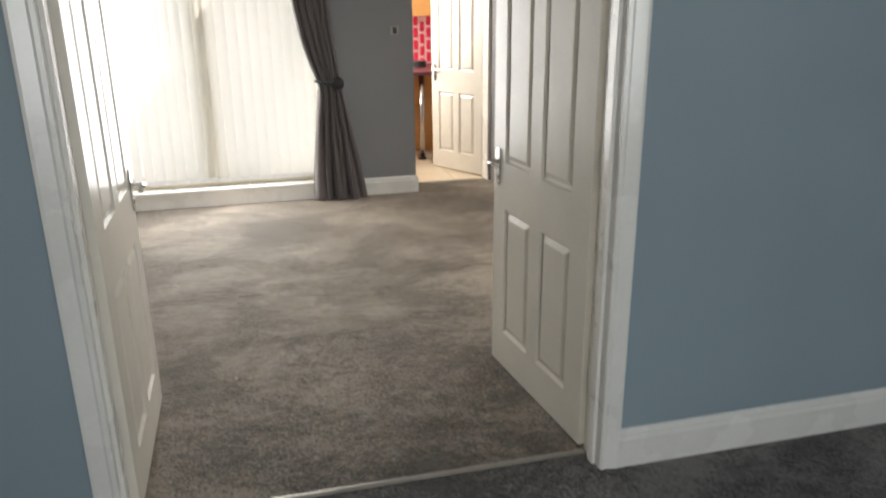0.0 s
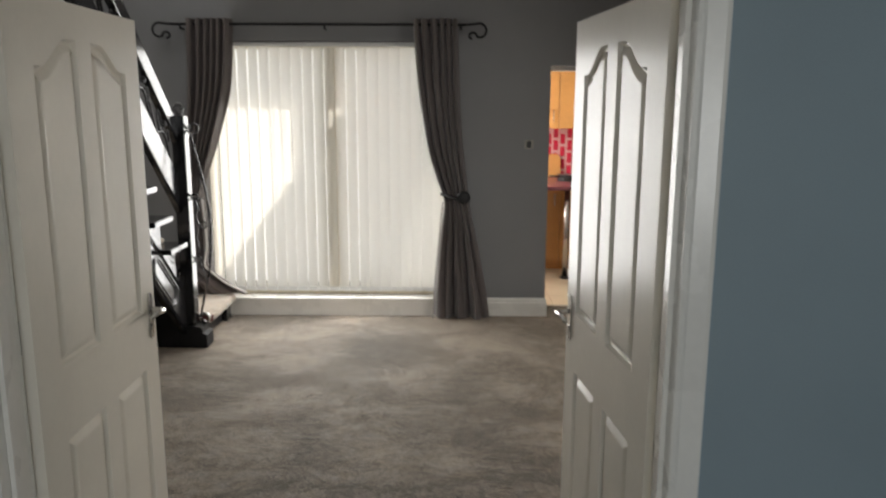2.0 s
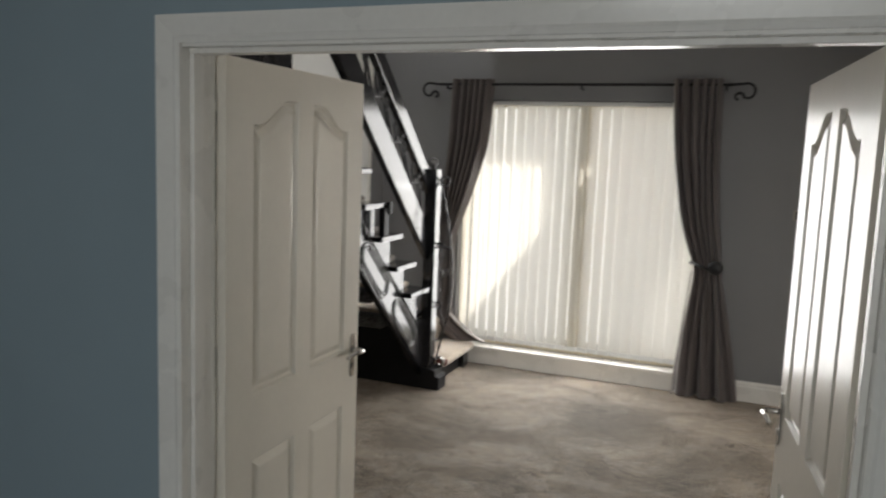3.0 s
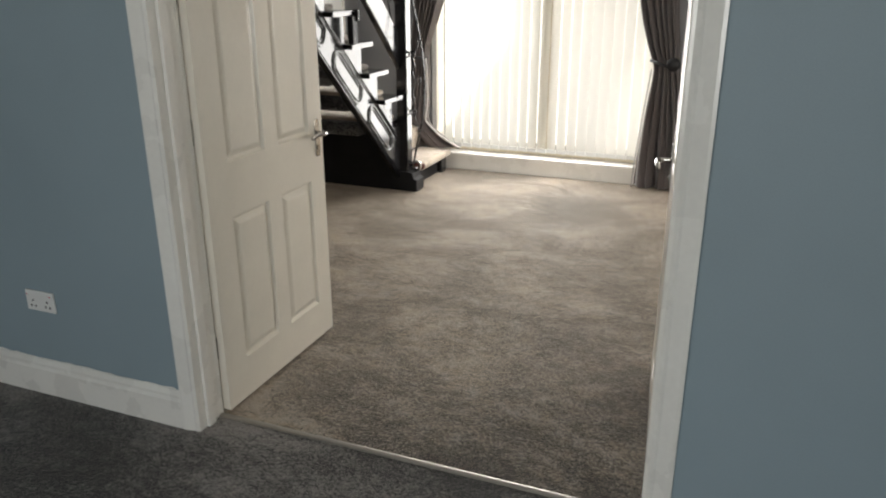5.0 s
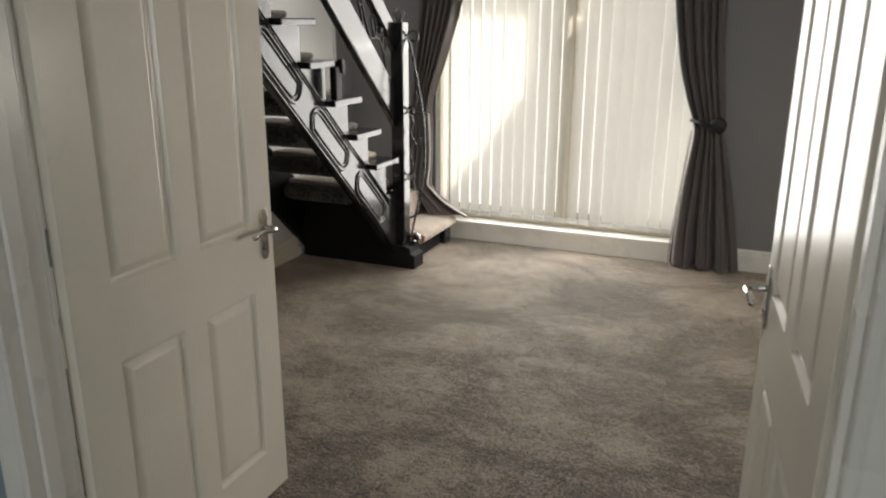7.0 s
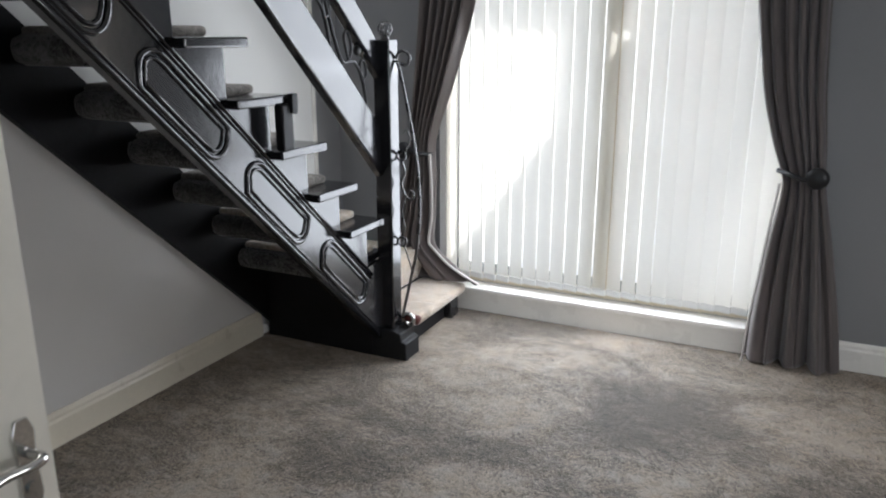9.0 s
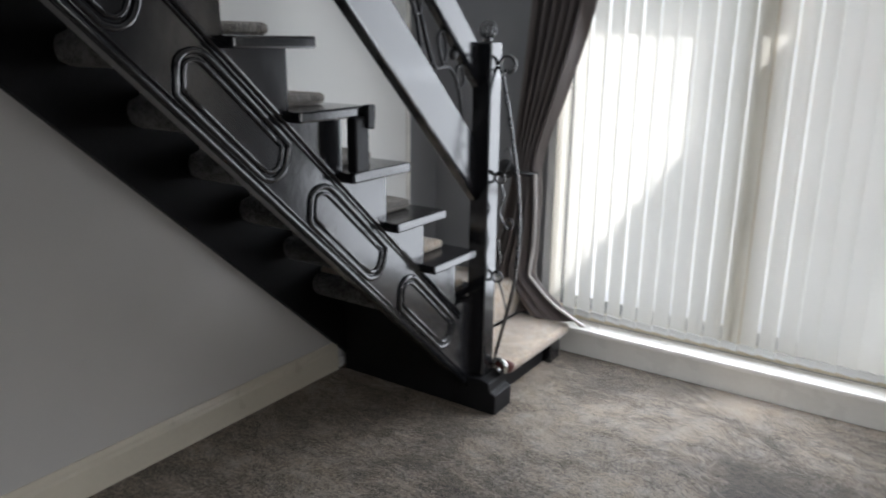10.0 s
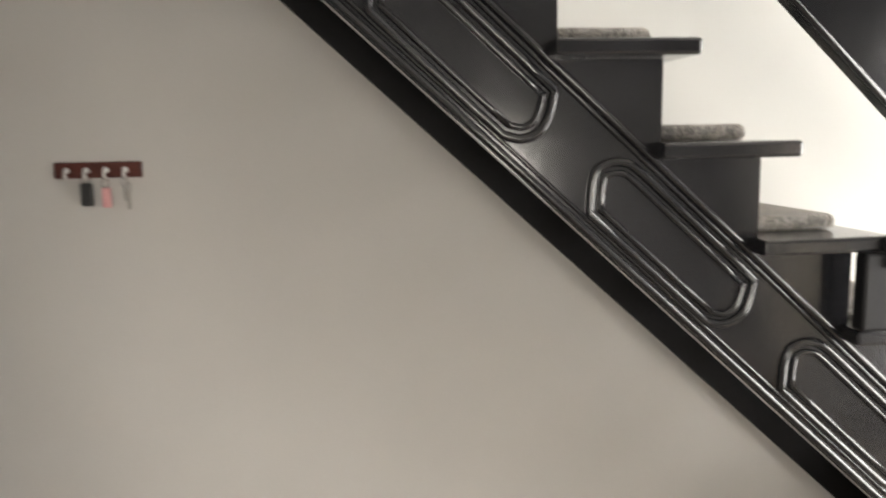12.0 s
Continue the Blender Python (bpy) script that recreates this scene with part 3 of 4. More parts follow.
def curtain(name, rows, pleats, label, phase):
    """rows: height, left and right edge, middle depth, fold depth, from the top down."""
    c = thing(name, pose(rows[0][1], rows[0][3], rows[-1][0]), label, "curtain")
    bm = bmesh.new()
    line = spline([(r[1], r[2], r[0]) for r in rows], 8)
    line2 = spline([(r[3], r[4], 0) for r in rows], 8)
    nu = pleats * 14
    grid = []
    for k, (a, b) in enumerate(zip(line, line2)):
        row = []
        for i in range(nu + 1):
            u = i / nu
            w = u + 0.035 * math.sin(7 * u + k * 0.03 + phase)
            drop = k / len(line)
            fold = math.sin(math.tau * pleats * w + phase + 0.25 * math.sin(k * 0.05) + 1.1 * drop * drop * math.sin(4.1 * u + phase))
            fold *= 1 + 0.45 * drop * math.sin(9.7 * u + 2.0 * phase)
            wide = math.sin(math.tau * pleats * 0.5 * w + 2.3 * phase + 0.6 * math.sin(3.1 * u))
            loose = min(1.0, max(0.0, (drop - 0.5) * 2.2))
            fold = math.copysign(abs(fold) ** 0.8, fold) * (1 - 0.55 * loose) + 0.9 * loose * wide + 0.10 * math.sin(math.tau * pleats * 2.3 * w + k * 0.06)
            row.append(bm.verts.new((a.x + (a.y - a.x) * u + 0.006 * math.cos(math.tau * pleats * w), b.x + b.y * fold, a.z)))
        grid.append(row)
    for p, q in zip(grid, grid[1:]):
        for i in range(nu):
            bm.faces.new((p[i], p[i + 1], q[i + 1], q[i]))
    ob = part("cloth", bm, M_CURTAIN, c, smooth=True)
    sol = ob.modifiers.new("thickness", "SOLIDIFY")
    sol.thickness = 0.004
    return c


rc = curtain("curtain", [(2.325, 0.095, 0.44, 4.17, 0.035), (2.2, 0.10, 0.44, 4.17, 0.036), (1.8, 0.135, 0.45, 4.17, 0.038), (1.4, 0.20, 0.475, 4.17, 0.038),
                         (1.15, 0.27, 0.505, 4.165, 0.036), (1.0, 0.325, 0.52, 4.16, 0.034), (0.9, 0.335, 0.535, 4.16, 0.036), (0.6, 0.295, 0.60, 4.16, 0.045),
                         (0.25, 0.26, 0.665, 4.16, 0.05), (0.012, 0.25, 0.70, 4.16, 0.052)], 6, "grey-mauve eyelet curtain tied back beside the window", 0.4)
lc = curtain("curtain", [(2.325, -1.60, -1.265, 4.17, 0.035), (2.2, -1.605, -1.27, 4.17, 0.036), (1.8, -1.62, -1.31, 4.17, 0.038), (1.4, -1.66, -1.43, 4.175, 0.036),
                         (1.15, -1.69, -1.52, 4.18, 0.03), (1.0, -1.70, -1.555, 4.18, 0.03), (0.85, -1.72, -1.545, 4.18, 0.035), (0.6, -1.78, -1.54, 4.17, 0.04),
                         (0.42, -1.84, -1.53, 4.16, 0.045), (0.3, -1.88, -1.38, 4.15, 0.04), (0.205, -1.90, -1.235, 4.15, 0.03)], 6,
             "grey-mauve eyelet curtain tied back above the stair foot", 1.7)


def holdback(parent, x0, x1, z, knob_x):
    pts = [(x0 + (x1 - x0) * k / 12, 4.16 - 0.075 * math.sin(math.pi * k / 12) - 0.012, z + 0.02 * math.cos(math.pi * k / 12)) for k in range(13)]
    tie = part("tieback", tube(bmesh.new(), pts, 0.012, 8), M_ROD, parent, "dark tieback", smooth=True)
    bm = bmesh.new()
    bmesh.ops.create_uvsphere(bm, u_segments=16, v_segments=10, radius=0.052)
    bm.transform(Matrix.Translation((knob_x, 4.09, z)) @ Matrix.Diagonal((1, 0.5, 1, 1)))
    part("knob", bm, M_ROD, tie, "round dark holdback knob", smooth=True)
    part("stem", tube(bmesh.new(), [(knob_x, 4.09, z), (knob_x, FAR, z)], 0.008, 8), M_DARK, tie)


def lining_highlight_edge(parent, pts, r):
    part("lining_highlight_edge", tube(bmesh.new(), spline(pts, 8), r, 7), M_LINING_HIGHLIGHT, parent, "pale line on the curtain edge, lining left, painted highlight right", smooth=True)


lining_highlight_edge(lc, [(-1.548, 4.125, 0.97), (-1.536, 4.12, 0.8), (-1.533, 4.115, 0.6), (-1.548, 4.108, 0.455), (-1.52, 4.105, 0.41), (-1.40, 4.11, 0.305), (-1.235, 4.13, 0.212)], 0.009)
# Here the pale line is a painted highlight down the leading edge.
lining_highlight_edge(rc, [(0.328, 4.12, 0.95), (0.308, 4.112, 0.75), (0.285, 4.105, 0.5), (0.262, 4.10, 0.25), (0.25, 4.10, 0.02)], 0.006)
holdback(rc, 0.315, 0.50, 0.99, 0.488)
holdback(lc, -1.71, -1.545, 0.985, -1.70)

sw = thing("light_switch", pose(1.0, FAR, 1.39), "metal light switch with a dark rocker on the grey wall", "switch")
part("plate", boxed(0.965, 1.035, FAR - 0.012, FAR - 0.001, 1.355, 1.425, 0.003), M_STEEL, sw)
part("rocker", boxed(0.983, 1.017, FAR - 0.017, FAR - 0.011, 1.364, 1.416, 0.002), M_DARK, sw, "dark rocker")

# ---- staircase ----
RISE, GOING, STEPS = 0.2135, 0.232, 12
SX0, SX1, TREAD_X = LEFT, -1.47, -1.40


def nose(n):
    return 3.56 - GOING * n, 0.562 + RISE * n


stairs = thing("staircase", pose(-1.83, 3.5, 0), "black gloss painted staircase with carpeted treads and moulded panels", "staircase")
top_y = 0.86
outline = [(3.42, 0.03), (3.42, nose(0)[1] - 0.036)]
for n in range(1, STEPS):
    outline += [(nose(n)[0] - 0.056, nose(n - 1)[1] - 0.036), (nose(n)[0] - 0.056, nose(n)[1] - 0.036)]
outline += [(top_y, nose(STEPS - 1)[1] - 0.036), (top_y, slope(top_y)), (3.42, slope(3.42))]
near = part("outer_string", prism(outline, "x", SX1 - 0.035, SX1), M_BLACK, stairs, "black gloss outer string with stepped top")
part("wall_string", prism([(3.50, 0.0), (3.50, 0.42), (top_y, slope(top_y) + 0.42), (top_y, slope(top_y))], "x", SX0 + 0.001, SX0 + 0.035), M_MATT, stairs,
     "black wall string")
EU, EV = (0.737, -0.676), (0.676, 0.737)


def on_string(y0, u, v, x):
    return (x, y0 + EU[0] * u + EV[0] * v, slope(y0) + EU[1] * u + EV[1] * v)


for v, r in ((0.012, 0.010), (0.032, 0.005), (0.208, 0.006), (0.224, 0.009)):
    bm = bmesh.new()
    end = 3.28 if v > 0.1 else 3.36
    tube(bm, [on_string(y, 0, v, SX1 + 0.001) for y in (end - 0.55 * v, 2.6, 1.8, top_y + 0.02)], r, 10)
    part("moulding", bm, M_BLACK, near, smooth=True)
shape = spline([(0.0, 0.0, 0), (0.19, 0.0, 0), (0.372, 0.0, 0)], 2)[:-1] + spline([(0.372, 0.0, 0), (0.408, 0.022, 0), (0.425, 0.058, 0), (0.418, 0.095, 0), (0.392, 0.143, 0)], 5)[:-1] \
    + spline([(0.392, 0.143, 0), (0.22, 0.143, 0), (0.03, 0.143, 0)], 2)[:-1] + spline([(0.03, 0.143, 0), (-0.012, 0.137, 0), (-0.045, 0.108, 0), (-0.05, 0.066, 0), (0.0, 0.0, 0)], 5)[:-1]
shape = [(p.x, p.y) for p in shape]
for k in range(-3, 2):
    y0 = 2.388 + 0.464 * k
    for d, r in ((0.0, 0.0105), (0.024, 0.0075)):
        bm = tube(bmesh.new(), [on_string(y0, u, v + 0.043, SX1 + 0.001) for u, v in inset(shape, d)], r, 8, closed=True)
        part("panel_bead", bm, M_BLACK, near, smooth=True)

for n in range(STEPS):
    y, z = nose(n)
    x1 = TREAD_X if n else -1.505
    if n == 0:
        y = 3.50
    bm = boxed(SX0 + 0.036, x1, y - 0.31, y, z - 0.035, z, 0.007)
    tread = part("tread", bm, M_BLACK, stairs, "black gloss tread with a carpet pad")
    part("carpet_pad", boxed(SX0 + 0.07, -1.53, y - 0.309, y - 0.055, z + 0.001, z + 0.038, 0.016), M_PAD if n > 1 else M_BEIGE, tread, "fitted carpet pad", smooth=True)
    # The turned-under carpet takes the colour darkened for shade.
    part("carpet_roll", boxed(SX0 + 0.045, -1.67, y - 0.36, y - 0.18, z - 0.100, z + 0.012, 0.045), M_PAD_SHADED, tread, "stair carpet turned under the tread, darkened for shade", smooth=True)

# bottom steps round the turn, in beige carpet
step = part("bottom_step", boxed(-1.64, -1.335, 3.545, 4.19, 0.135, 0.195, 0.022), M_BEIGE, stairs, "beige carpeted bottom step", smooth=True)
part("step_base", boxed(-2.12, -1.42, 3.545, 4.12, 0.0, 0.134), M_MATT, stairs, "dark recessed step base")
part("foot", boxed(-1.44, -1.375, 4.05, 4.16, 0.0, 0.134, 0.006), M_BLACK, stairs)
part("back_board", boxed(SX0 + 0.036, -1.506, 3.395, 3.425, 0.0, 0.53), M_MATT, stairs, "black board closing the foot of the flight")
part("winder_step", boxed(-2.16, -1.63, 3.44, 4.21, 0.19, 0.385, 0.03), M_BEIGE, stairs, "beige carpeted winder step", smooth=True)

# newel post and its ironwork
newel = part("newel_post", boxed(-1.50, -1.41, 3.42, 3.51, 0.0, 1.615, 0.006), M_BLACK, stairs, "square black gloss newel post")
part("base_block", prism([(-1.53, 0.0), (-1.325, 0.0), (-1.325, 0.095), (-1.352, 0.105), (-1.36, 0.145), (-1.40, 0.155), (-1.53, 0.155)], "y", 3.39, 3.54, 0.006), M_MATT, newel)
bm = bmesh.new()
for k in range(4):
    a = k * math.pi / 4
    tube(bm, [(-1.455 + 0.034 * math.cos(t) * math.cos(a), 3.465 + 0.034 * math.cos(t) * math.sin(a), 1.665 + 0.034 * math.sin(t)) for t in [i * math.tau / 20 for i in range(20)]], 0.005, 6, closed=True)
for zz, rr in ((1.648, 0.029), (1.682, 0.029)):
    tube(bm, [(-1.455 + rr * math.cos(t), 3.465 + rr * math.sin(t), zz) for t in [i * math.tau / 20 for i in range(20)]], 0.004, 6, closed=True)
tube(bm, [(-1.455, 3.465, 1.612), (-1.455, 3.465, 1.634)], 0.02, 12)
part("ball_finial", bm, M_IRON, newel, "openwork iron ball finial", smooth=True)
YI = 3.48
bow = spline([(-1.405, YI, 1.52), (-1.385, YI, 1.47), (-1.335, YI, 1.25), (-1.295, YI, 1.02), (-1.285, YI, 0.82), (-1.30, YI, 0.6), (-1.345, YI, 0.4), (-1.39, YI, 0.21)], 6)
part("bow_rod", tube(bmesh.new(), bow, 0.008, 8), M_IRON, newel, "bowed iron rod", smooth=True)
curl = [(x, YI, z) for x, z in scroll_points(-1.362, 1.525, 0.042, 0.024, math.pi, -math.pi * 0.75)]
part("curl", tube(bmesh.new(), curl, 0.008, 8), M_IRON, newel, smooth=True)
for zc in (1.06, 0.62):
    bm = bmesh.new()
    tube(bm, [(-1.385 + 0.024 * math.cos(t), YI, zc + 0.024 * math.sin(t)) for t in [i * math.tau / 16 for i in range(16)]], 0.006, 6, closed=True)
    tube(bm, [(-1.415, YI, zc), (-1.405, YI, zc)], 0.007, 8)
    part("collar_ring", bm, M_IRON, newel, smooth=True)
vine = spline([(-1.385, YI, 1.04), (-1.365, YI, 0.98), (-1.385, YI, 0.92), (-1.36, YI, 0.86), (-1.33, YI, 0.84), (-1.315, YI, 0.87), (-1.335, YI, 0.89), (-1.36, YI, 0.85),
               (-1.385, YI, 0.78), (-1.37, YI, 0.70), (-1.385, YI, 0.64), (-1.36, YI, 0.56), (-1.34, YI, 0.50), (-1.33, YI, 0.46)], 6)
part("vine", tube(bmesh.new(), vine, 0.006, 7, taper=lambda f: 1 - 0.4 * f), M_IRON, newel, smooth=True)
vine = spline([(-1.40, YI, 1.07), (-1.36, YI, 1.09), (-1.335, YI, 1.14), (-1.35, YI, 1.19), (-1.37, YI, 1.17)], 6)
part("vine", tube(bmesh.new(), vine, 0.005, 7, taper=lambda f: 1 - 0.5 * f), M_IRON, newel, smooth=True)
foot_curl = [(x, 3.50, z) for x, z in scroll_points(-1.365, 0.185, 0.04, 0.018, math.pi * 0.9, -math.pi * 0.9)]
part("foot_roll", tube(bmesh.new(), [(-1.405, 3.545, 0.178), (-1.395, 3.545, 0.18), (-1.33, 3.545, 0.176), (-1.322, 3.545, 0.174)], 0.026, 14, taper=lambda f: 1.0 if 0.2 < f < 0.8 else 0.75), M_MAHOG, newel, "dark mahogany roll at the post's foot", smooth=True)
part("foot_curl", tube(bmesh.new(), foot_curl, 0.012, 10), M_CHROME, newel, "bright metal scroll at the post's foot", smooth=True)


def rail(name, low, tall, label):
    """A sloping board from the newel up the flight; low is its lower edge at y = 3.38."""
    f = lambda y: low - 0.935 * (y - 3.38)
    ob = part(name, prism([(3.425, f(3.425)), (3.425, f(3.425) + tall), (0.9, f(0.9) + tall), (0.9, f(0.9))], "x", -1.505, -1.463, 0.006), M_BLACK, stairs, label)
    bm = bmesh.new()
    tube(bm, [(-1.463, 3.42, f(3.42) + 0.012), (-1.463, 0.92, f(0.92) + 0.012)], 0.009, 8)
    part("edge_bead", bm, M_BLACK, ob, smooth=True)
    return ob


rail("lower_rail", 0.998, 0.25, "broad black gloss lower rail")
rail("handrail", 1.473, 0.165, "broad black gloss handrail")
gap_low = lambda y: 0.998 + 0.25 - 0.935 * (y - 3.38)
for k in range(8):
    yb = 3.33 - 0.29 * k
    zb = gap_low(yb)
    P = lambda a, b: (-1.484, yb - 0.73 * a, zb + 0.683 * a + b)
    bm = bmesh.new()
    tube(bm, spline([P(0.0, 0.0), P(0.05, 0.11), P(0.13, 0.13), P(0.2, 0.09), P(0.28, 0.04), P(0.36, 0.09), P(0.45, 0.2)], 6), 0.0085, 7)
    tube(bm, spline([P(0.06, 0.1), P(0.0, 0.16), P(0.02, 0.21), P(0.07, 0.17), P(0.06, 0.1)], 6), 0.007, 7)
    tube(bm, spline([P(0.2, 0.09), P(0.17, 0.17), P(0.21, 0.215), P(0.25, 0.16), P(0.2, 0.09)], 6), 0.007, 7)
    tube(bm, spline([P(0.3, 0.05), P(0.33, 0.01), P(0.38, 0.015), P(0.39, 0.05)], 6), 0.006, 7)
    part("scroll", bm, M_ROD, stairs, "black wrought-iron leaf scroll between the rails", smooth=True)
    bm = bmesh.new()
    bmesh.ops.create_uvsphere(bm, u_segments=12, v_segments=8, radius=0.024)
    bm.transform(Matrix.Translation(P(0.10, 0.205)) @ Matrix.Diagonal((0.7, 1, 1, 1)))
    part("boss", bm, M_ROD, stairs, smooth=True)

# a black strut wrapped under one tread
strut = part("strut", boxed(-1.428, -1.388, nose(4)[0] - 0.080, nose(4)[0] - 0.010, nose(3)[1] + 0.001, nose(4)[1] - 0.036, 0.008), M_MATT, stairs, "black strut between two treads")
part("tread_wrap", prism([(nose(4)[0] - 0.03, nose(4)[1] - 0.07), (nose(4)[0] + 0.002, nose(4)[1] - 0.075), (nose(4)[0] + 0.008, nose(4)[1] - 0.03), (nose(4)[0] + 0.006, nose(4)[1] + 0.004),
                          (nose(4)[0] - 0.03, nose(4)[1] + 0.004), (nose(4)[0] - 0.03, nose(4)[1] - 0.036)], "x", -1.402, -1.376, 0.004), M_MATT, strut, "black wrapped tread corner")
part("riser_edge", boxed(-1.50, -1.478, nose(4)[0] - 0.30, nose(4)[0] - 0.284, nose(3)[1] + 0.03, nose(4)[1] - 0.036), M_BLACK, strut)

# ---- key rack on the wall under the stairs ----
rack = thing("key_rack", pose(LEFT, 0.703, 1.57), "mahogany stained key rack with four white hooks", "key rack")
part("board", boxed(LEFT + 0.001, LEFT + 0.016, 0.593, 0.838, 1.549, 1.595, 0.003), M_MAHOG, rack)
for k in range(4):
    yk = 0.629 + 0.0545 * k
    bm = bmesh.new()
    tube(bm, spline([(LEFT + 0.016, yk, 1.572), (LEFT + 0.034, yk, 1.570), (LEFT + 0.040, yk, 1.560), (LEFT + 0.036, yk, 1.552), (LEFT + 0.028, yk, 1.556)], 4), 0.0045, 8)
    tube(bm, [(LEFT + 0.016, yk, 1.572), (LEFT + 0.021, yk, 1.572)], 0.009, 12)
    part("hook", bm, M_PLASTIC, rack, "white cup hook", smooth=True)


def hanging(name, yk, zt, zb, half, mat, label):
    k = thing(name, pose(LEFT, yk, zb), label, "keys", "keys on the rack")
    part("ring", tube(bmesh.new(), [(LEFT + 0.036 + 0.002 * math.cos(t), yk + 0.011 * math.cos(t), zt + 0.012 + 0.013 * math.sin(t)) for t in [i * math.tau / 14 for i in range(14)]], 0.0013, 5, closed=True),
         M_CHROME, k)
    part("body", boxed(LEFT + 0.022, LEFT + 0.036, yk - half, yk + half, zb, zt, min(half, 0.006) * 0.95), mat, k, smooth=False)


hanging("key_fob", 0.684, 1.536, 1.468, 0.018, M_DARK, "dark rounded key fob hanging from a hook")
hanging("key_tag", 0.738, 1.522, 1.462, 0.013, M_PINK, "pink plastic key tag hanging from a hook")
hanging("key", 0.793, 1.522, 1.480, 0.006, M_STEEL, "small grey metal key hanging from a hook")
hanging("key", 0.793 + 0.007, 1.510, 1.455, 0.004, M_STEEL, "small grey metal key hanging from a hook")

# ---- kitchen beyond the thick opening ----
kfloor = structure("floor_kitchen", boxed(1.0, 1.01, 4.6, 4.61, -0.013, -0.012), M_GROUT, "cream square floor tiles", "floor")
kf = thing("door_frame_2", pose(1.54, 4.57, 0), "white painted frame of the kitchen door", "door frame", kind="structure")
for x0, x1, z0, z1 in ((KX0, KX0 + 0.03, 0, KZ), (KX1 - 0.03, KX1, 0, KZ), (KX0 + 0.03, KX1 - 0.03, KZ - 0.03, KZ)):
    part("lining", boxed(x0, x1, 4.50, 4.66, z0, z1, 0.002), M_TRIM, kf)
structure("trim_kitchen_threshold", boxed(KX0 + 0.03, KX1 - 0.03, 4.545, 4.585, 0.0, 0.006, 0.002), M_STEEL, "thin metal carpet bar at the kitchen", "threshold")
panel_door("kitchen_door", (1.895, 4.67), (1.555, 5.265), 1.975, -1, "white four-panel kitchen door standing half open", M_GLOSS, (0, 1), False)


def base_unit(x0, x1):
    u = thing("base_cabinet", pose(x0, 6.0, 0), "orange maple base cabinet below the worktop", "cabinet", "kitchen base cabinets")
    part("carcass", boxed(x0, x1, 6.02, 6.6, 0.1, 0.88), M_WOOD, u)
    part("plinth", boxed(x0, x1, 6.08, 6.6, 0.0, 0.1), M_WOOD, u)
    d = part("door", boxed(x0 + 0.003, x1 - 0.003, 6.0, 6.018, 0.11, 0.87, 0.003), M_WOOD, u)
    part("handle", tube(bmesh.new(), [(x1 - 0.06, 6.0, 0.68), (x1 - 0.06, 5.975, 0.68), (x1 - 0.06, 5.975, 0.80), (x1 - 0.06, 6.0, 0.80)], 0.005, 8), M_CHROME, d, "chrome bow handle")


def wall_unit(x0, x1):
    u = thing("wall_cabinet", pose(x0, 6.3, 1.45), "orange maple wall cabinet above the tiles", "cabinet", "kitchen wall cabinets")
    part("carcass", boxed(x0, x1, 6.29, 6.6, 1.45, 2.3), M_WOOD, u)
    d = part("door", boxed(x0 + 0.003, x1 - 0.003, 6.272, 6.289, 1.455, 2.295, 0.003), M_WOOD, u)
    part("handle", tube(bmesh.new(), [(x1 - 0.06, 6.272, 1.52), (x1 - 0.06, 6.247, 1.52), (x1 - 0.06, 6.247, 1.64), (x1 - 0.06, 6.272, 1.64)], 0.005, 8), M_CHROME, d, "chrome bow handle")


for x in (0.52, 1.02, 1.52, 2.02):
    base_unit(x, x + 0.498)
    wall_unit(x, x + 0.498)
wt = thing("worktop", pose(1.5, 6.0, 0.88), "dark red worktop with a breakfast bar on a chrome leg", "worktop")
part("top", boxed(0.51, 2.53, 5.56, 6.6, 0.881, 0.921, 0.006), M_WORKTOP, wt)
leg = part("leg", tube(bmesh.new(), [(1.53, 5.64, 0.012), (1.53, 5.64, 0.88)], 0.028, 16), M_CHROME, wt, "chrome bar leg", smooth=True)
part("foot", tube(bmesh.new(), [(1.53, 5.64, -0.002), (1.53, 5.64, 0.02)], 0.045, 16), M_DARK, leg, "dark round foot")
tray = thing("hob_pan", pose(1.60, 6.15, 0.92), "dark shallow pan on the worktop", "pan")
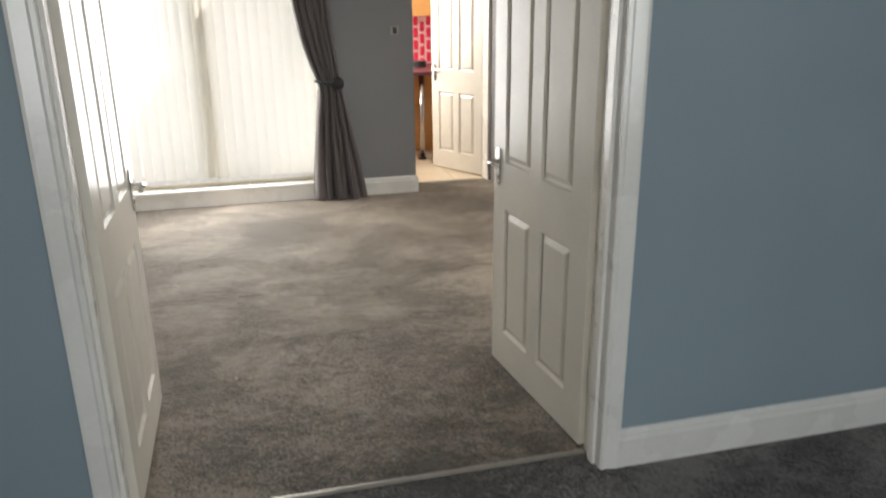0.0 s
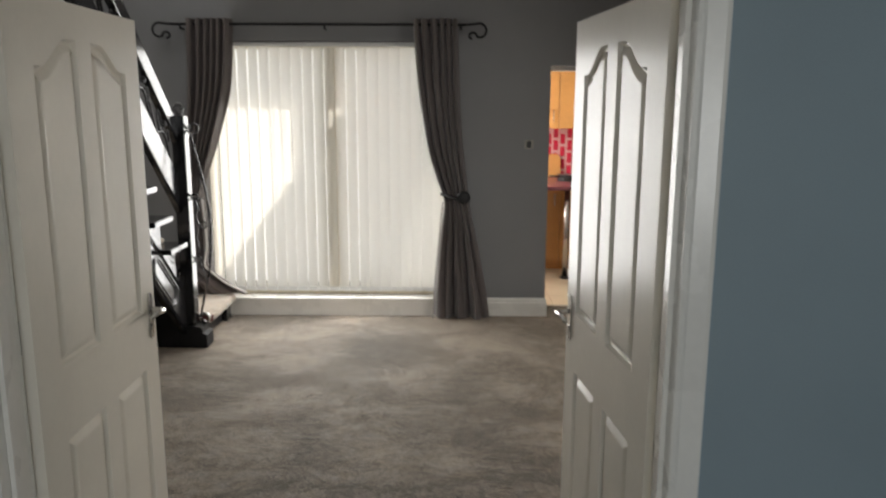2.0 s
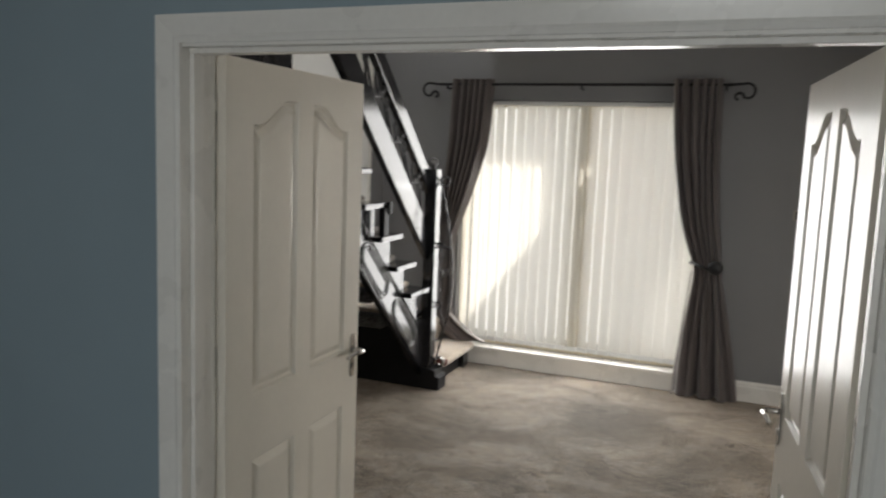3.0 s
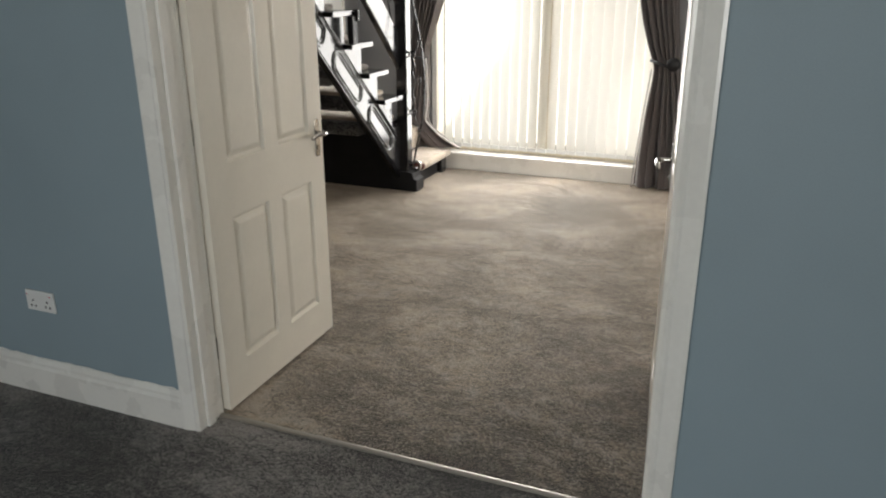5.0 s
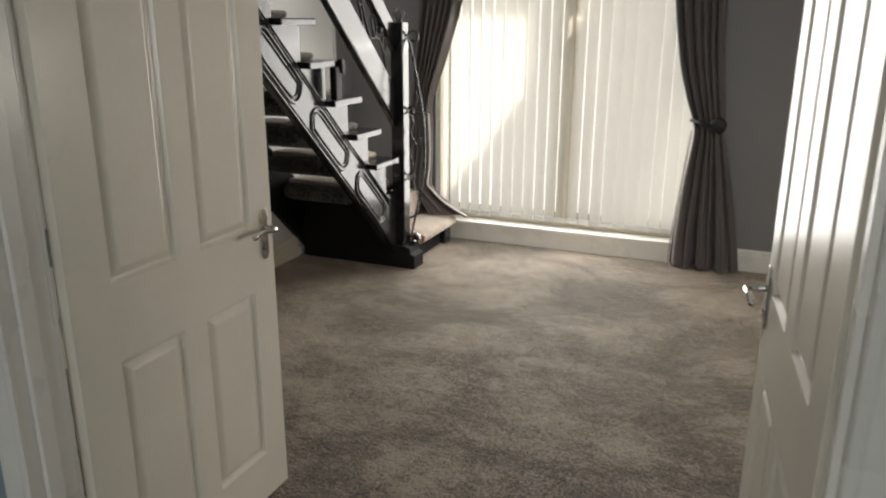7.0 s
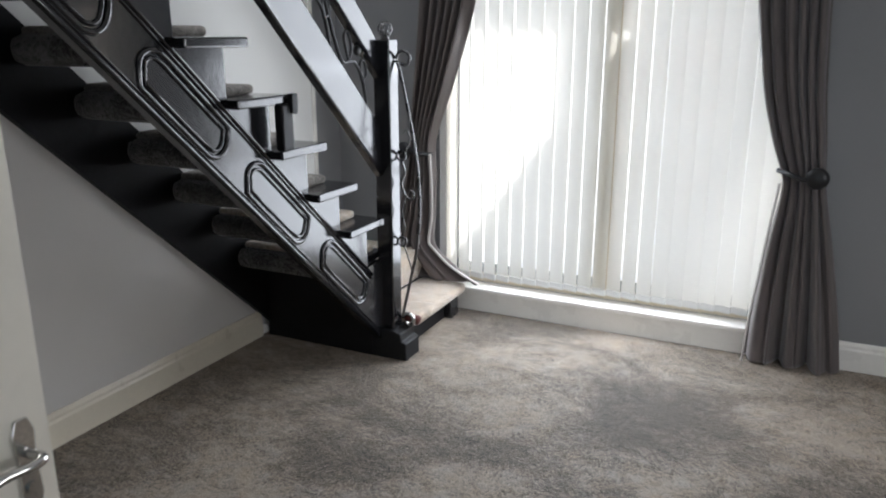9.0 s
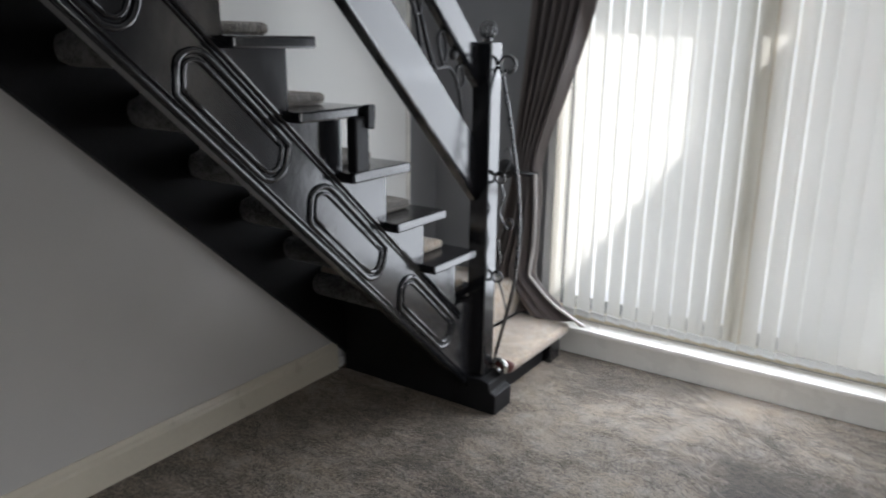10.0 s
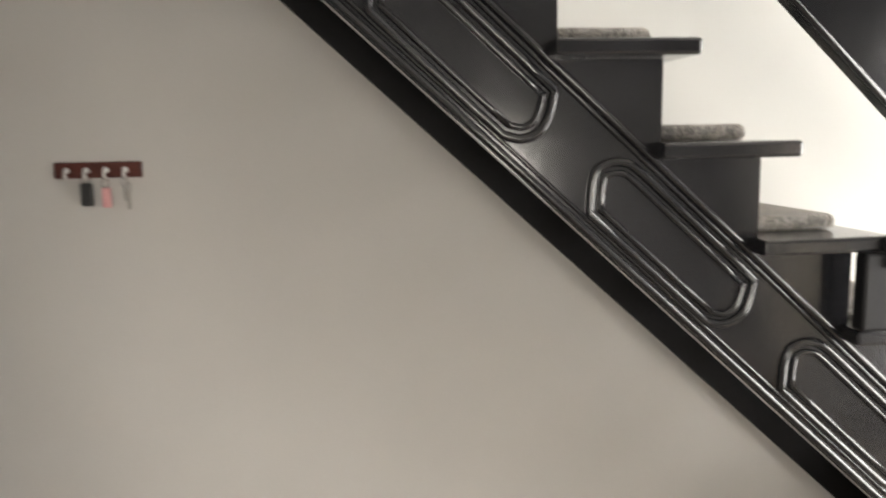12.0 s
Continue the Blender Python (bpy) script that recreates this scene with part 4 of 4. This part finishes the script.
part("bowl", tube(bmesh.new(), [(1.60, 6.15, 0.922), (1.60, 6.15, 0.925), (1.60, 6.15, 0.985)], 0.10, 24), M_DARK, tray)
part("handle", tube(bmesh.new(), [(1.52, 6.09, 0.97), (1.40, 5.98, 0.985)], 0.010, 8), M_DARK, tray)

board = thing("chopping_board", pose(1.50, 6.5, 0.92), "orange wooden chopping board leaning against the tiles", "chopping board")
bm = prism([(-0.09, 0), (0.09, 0), (0.09, 0.20), (0.075, 0.235), (0.03, 0.25), (-0.03, 0.25), (-0.075, 0.235), (-0.09, 0.20)], "y", 0, 0.018, 0.004)
bm.transform(pose(1.50, 6.53, 0.9225, -9, 0, 0))
part("panel", bm, M_WOOD, board)

splash = structure("wall_splashback", boxed(0.5, 2.53, 6.6, 6.66, 0.0, 2.5), M_GROUT, "pale wall behind the worktop with red tiles", "splashback")
first = None
for i in range(16):
    for j in range(4):
        m = pose(1.05 + 0.075 * i, 6.6, 0.925 + 0.135 * j - (0.067 if i % 2 else 0))
        if first is None:
            tile = part("tile", boxed(0.013, 0.062, -0.008, 0.0, 0.014, 0.121, 0.002), M_TILE, splash, local=True)
            first = tile.data
        else:
            tile = new("tile", first)
            tile.parent = splash
        tile.matrix_basis = m
first = None
for i in range(6):
    for j in range(6):
        m = pose(0.95 + 0.333 * i, 4.60 + 0.333 * j, -0.012)
        if first is None:
            tile = part("tile", boxed(0.002, 0.331, 0.002, 0.331, 0, 0.010, 0.002), M_KFLOOR, kfloor, local=True)
            first = tile.data
        else:
            tile = new("tile", first)
            tile.parent = kfloor
        tile.matrix_basis = m

# ---- lint on the carpet ----
rnd = random.Random(11)
bm = bmesh.new()
for k in range(14):
    cx, cy, r = rnd.uniform(-0.5, 0.75), rnd.uniform(0.3, 2.6), rnd.uniform(0.0015, 0.003)
    tube(bm, [(cx, cy, 0.003), (cx + r * rnd.uniform(-2, 2), cy + r * 1.5, 0.005), (cx + r * rnd.uniform(-3, 3), cy + 3 * r, 0.004)], r, 5)
tagged(part("carpet_lint", bm, M_BEIGE), "tiny pale lint specks lying on the carpet", "lint", kind="stuff")
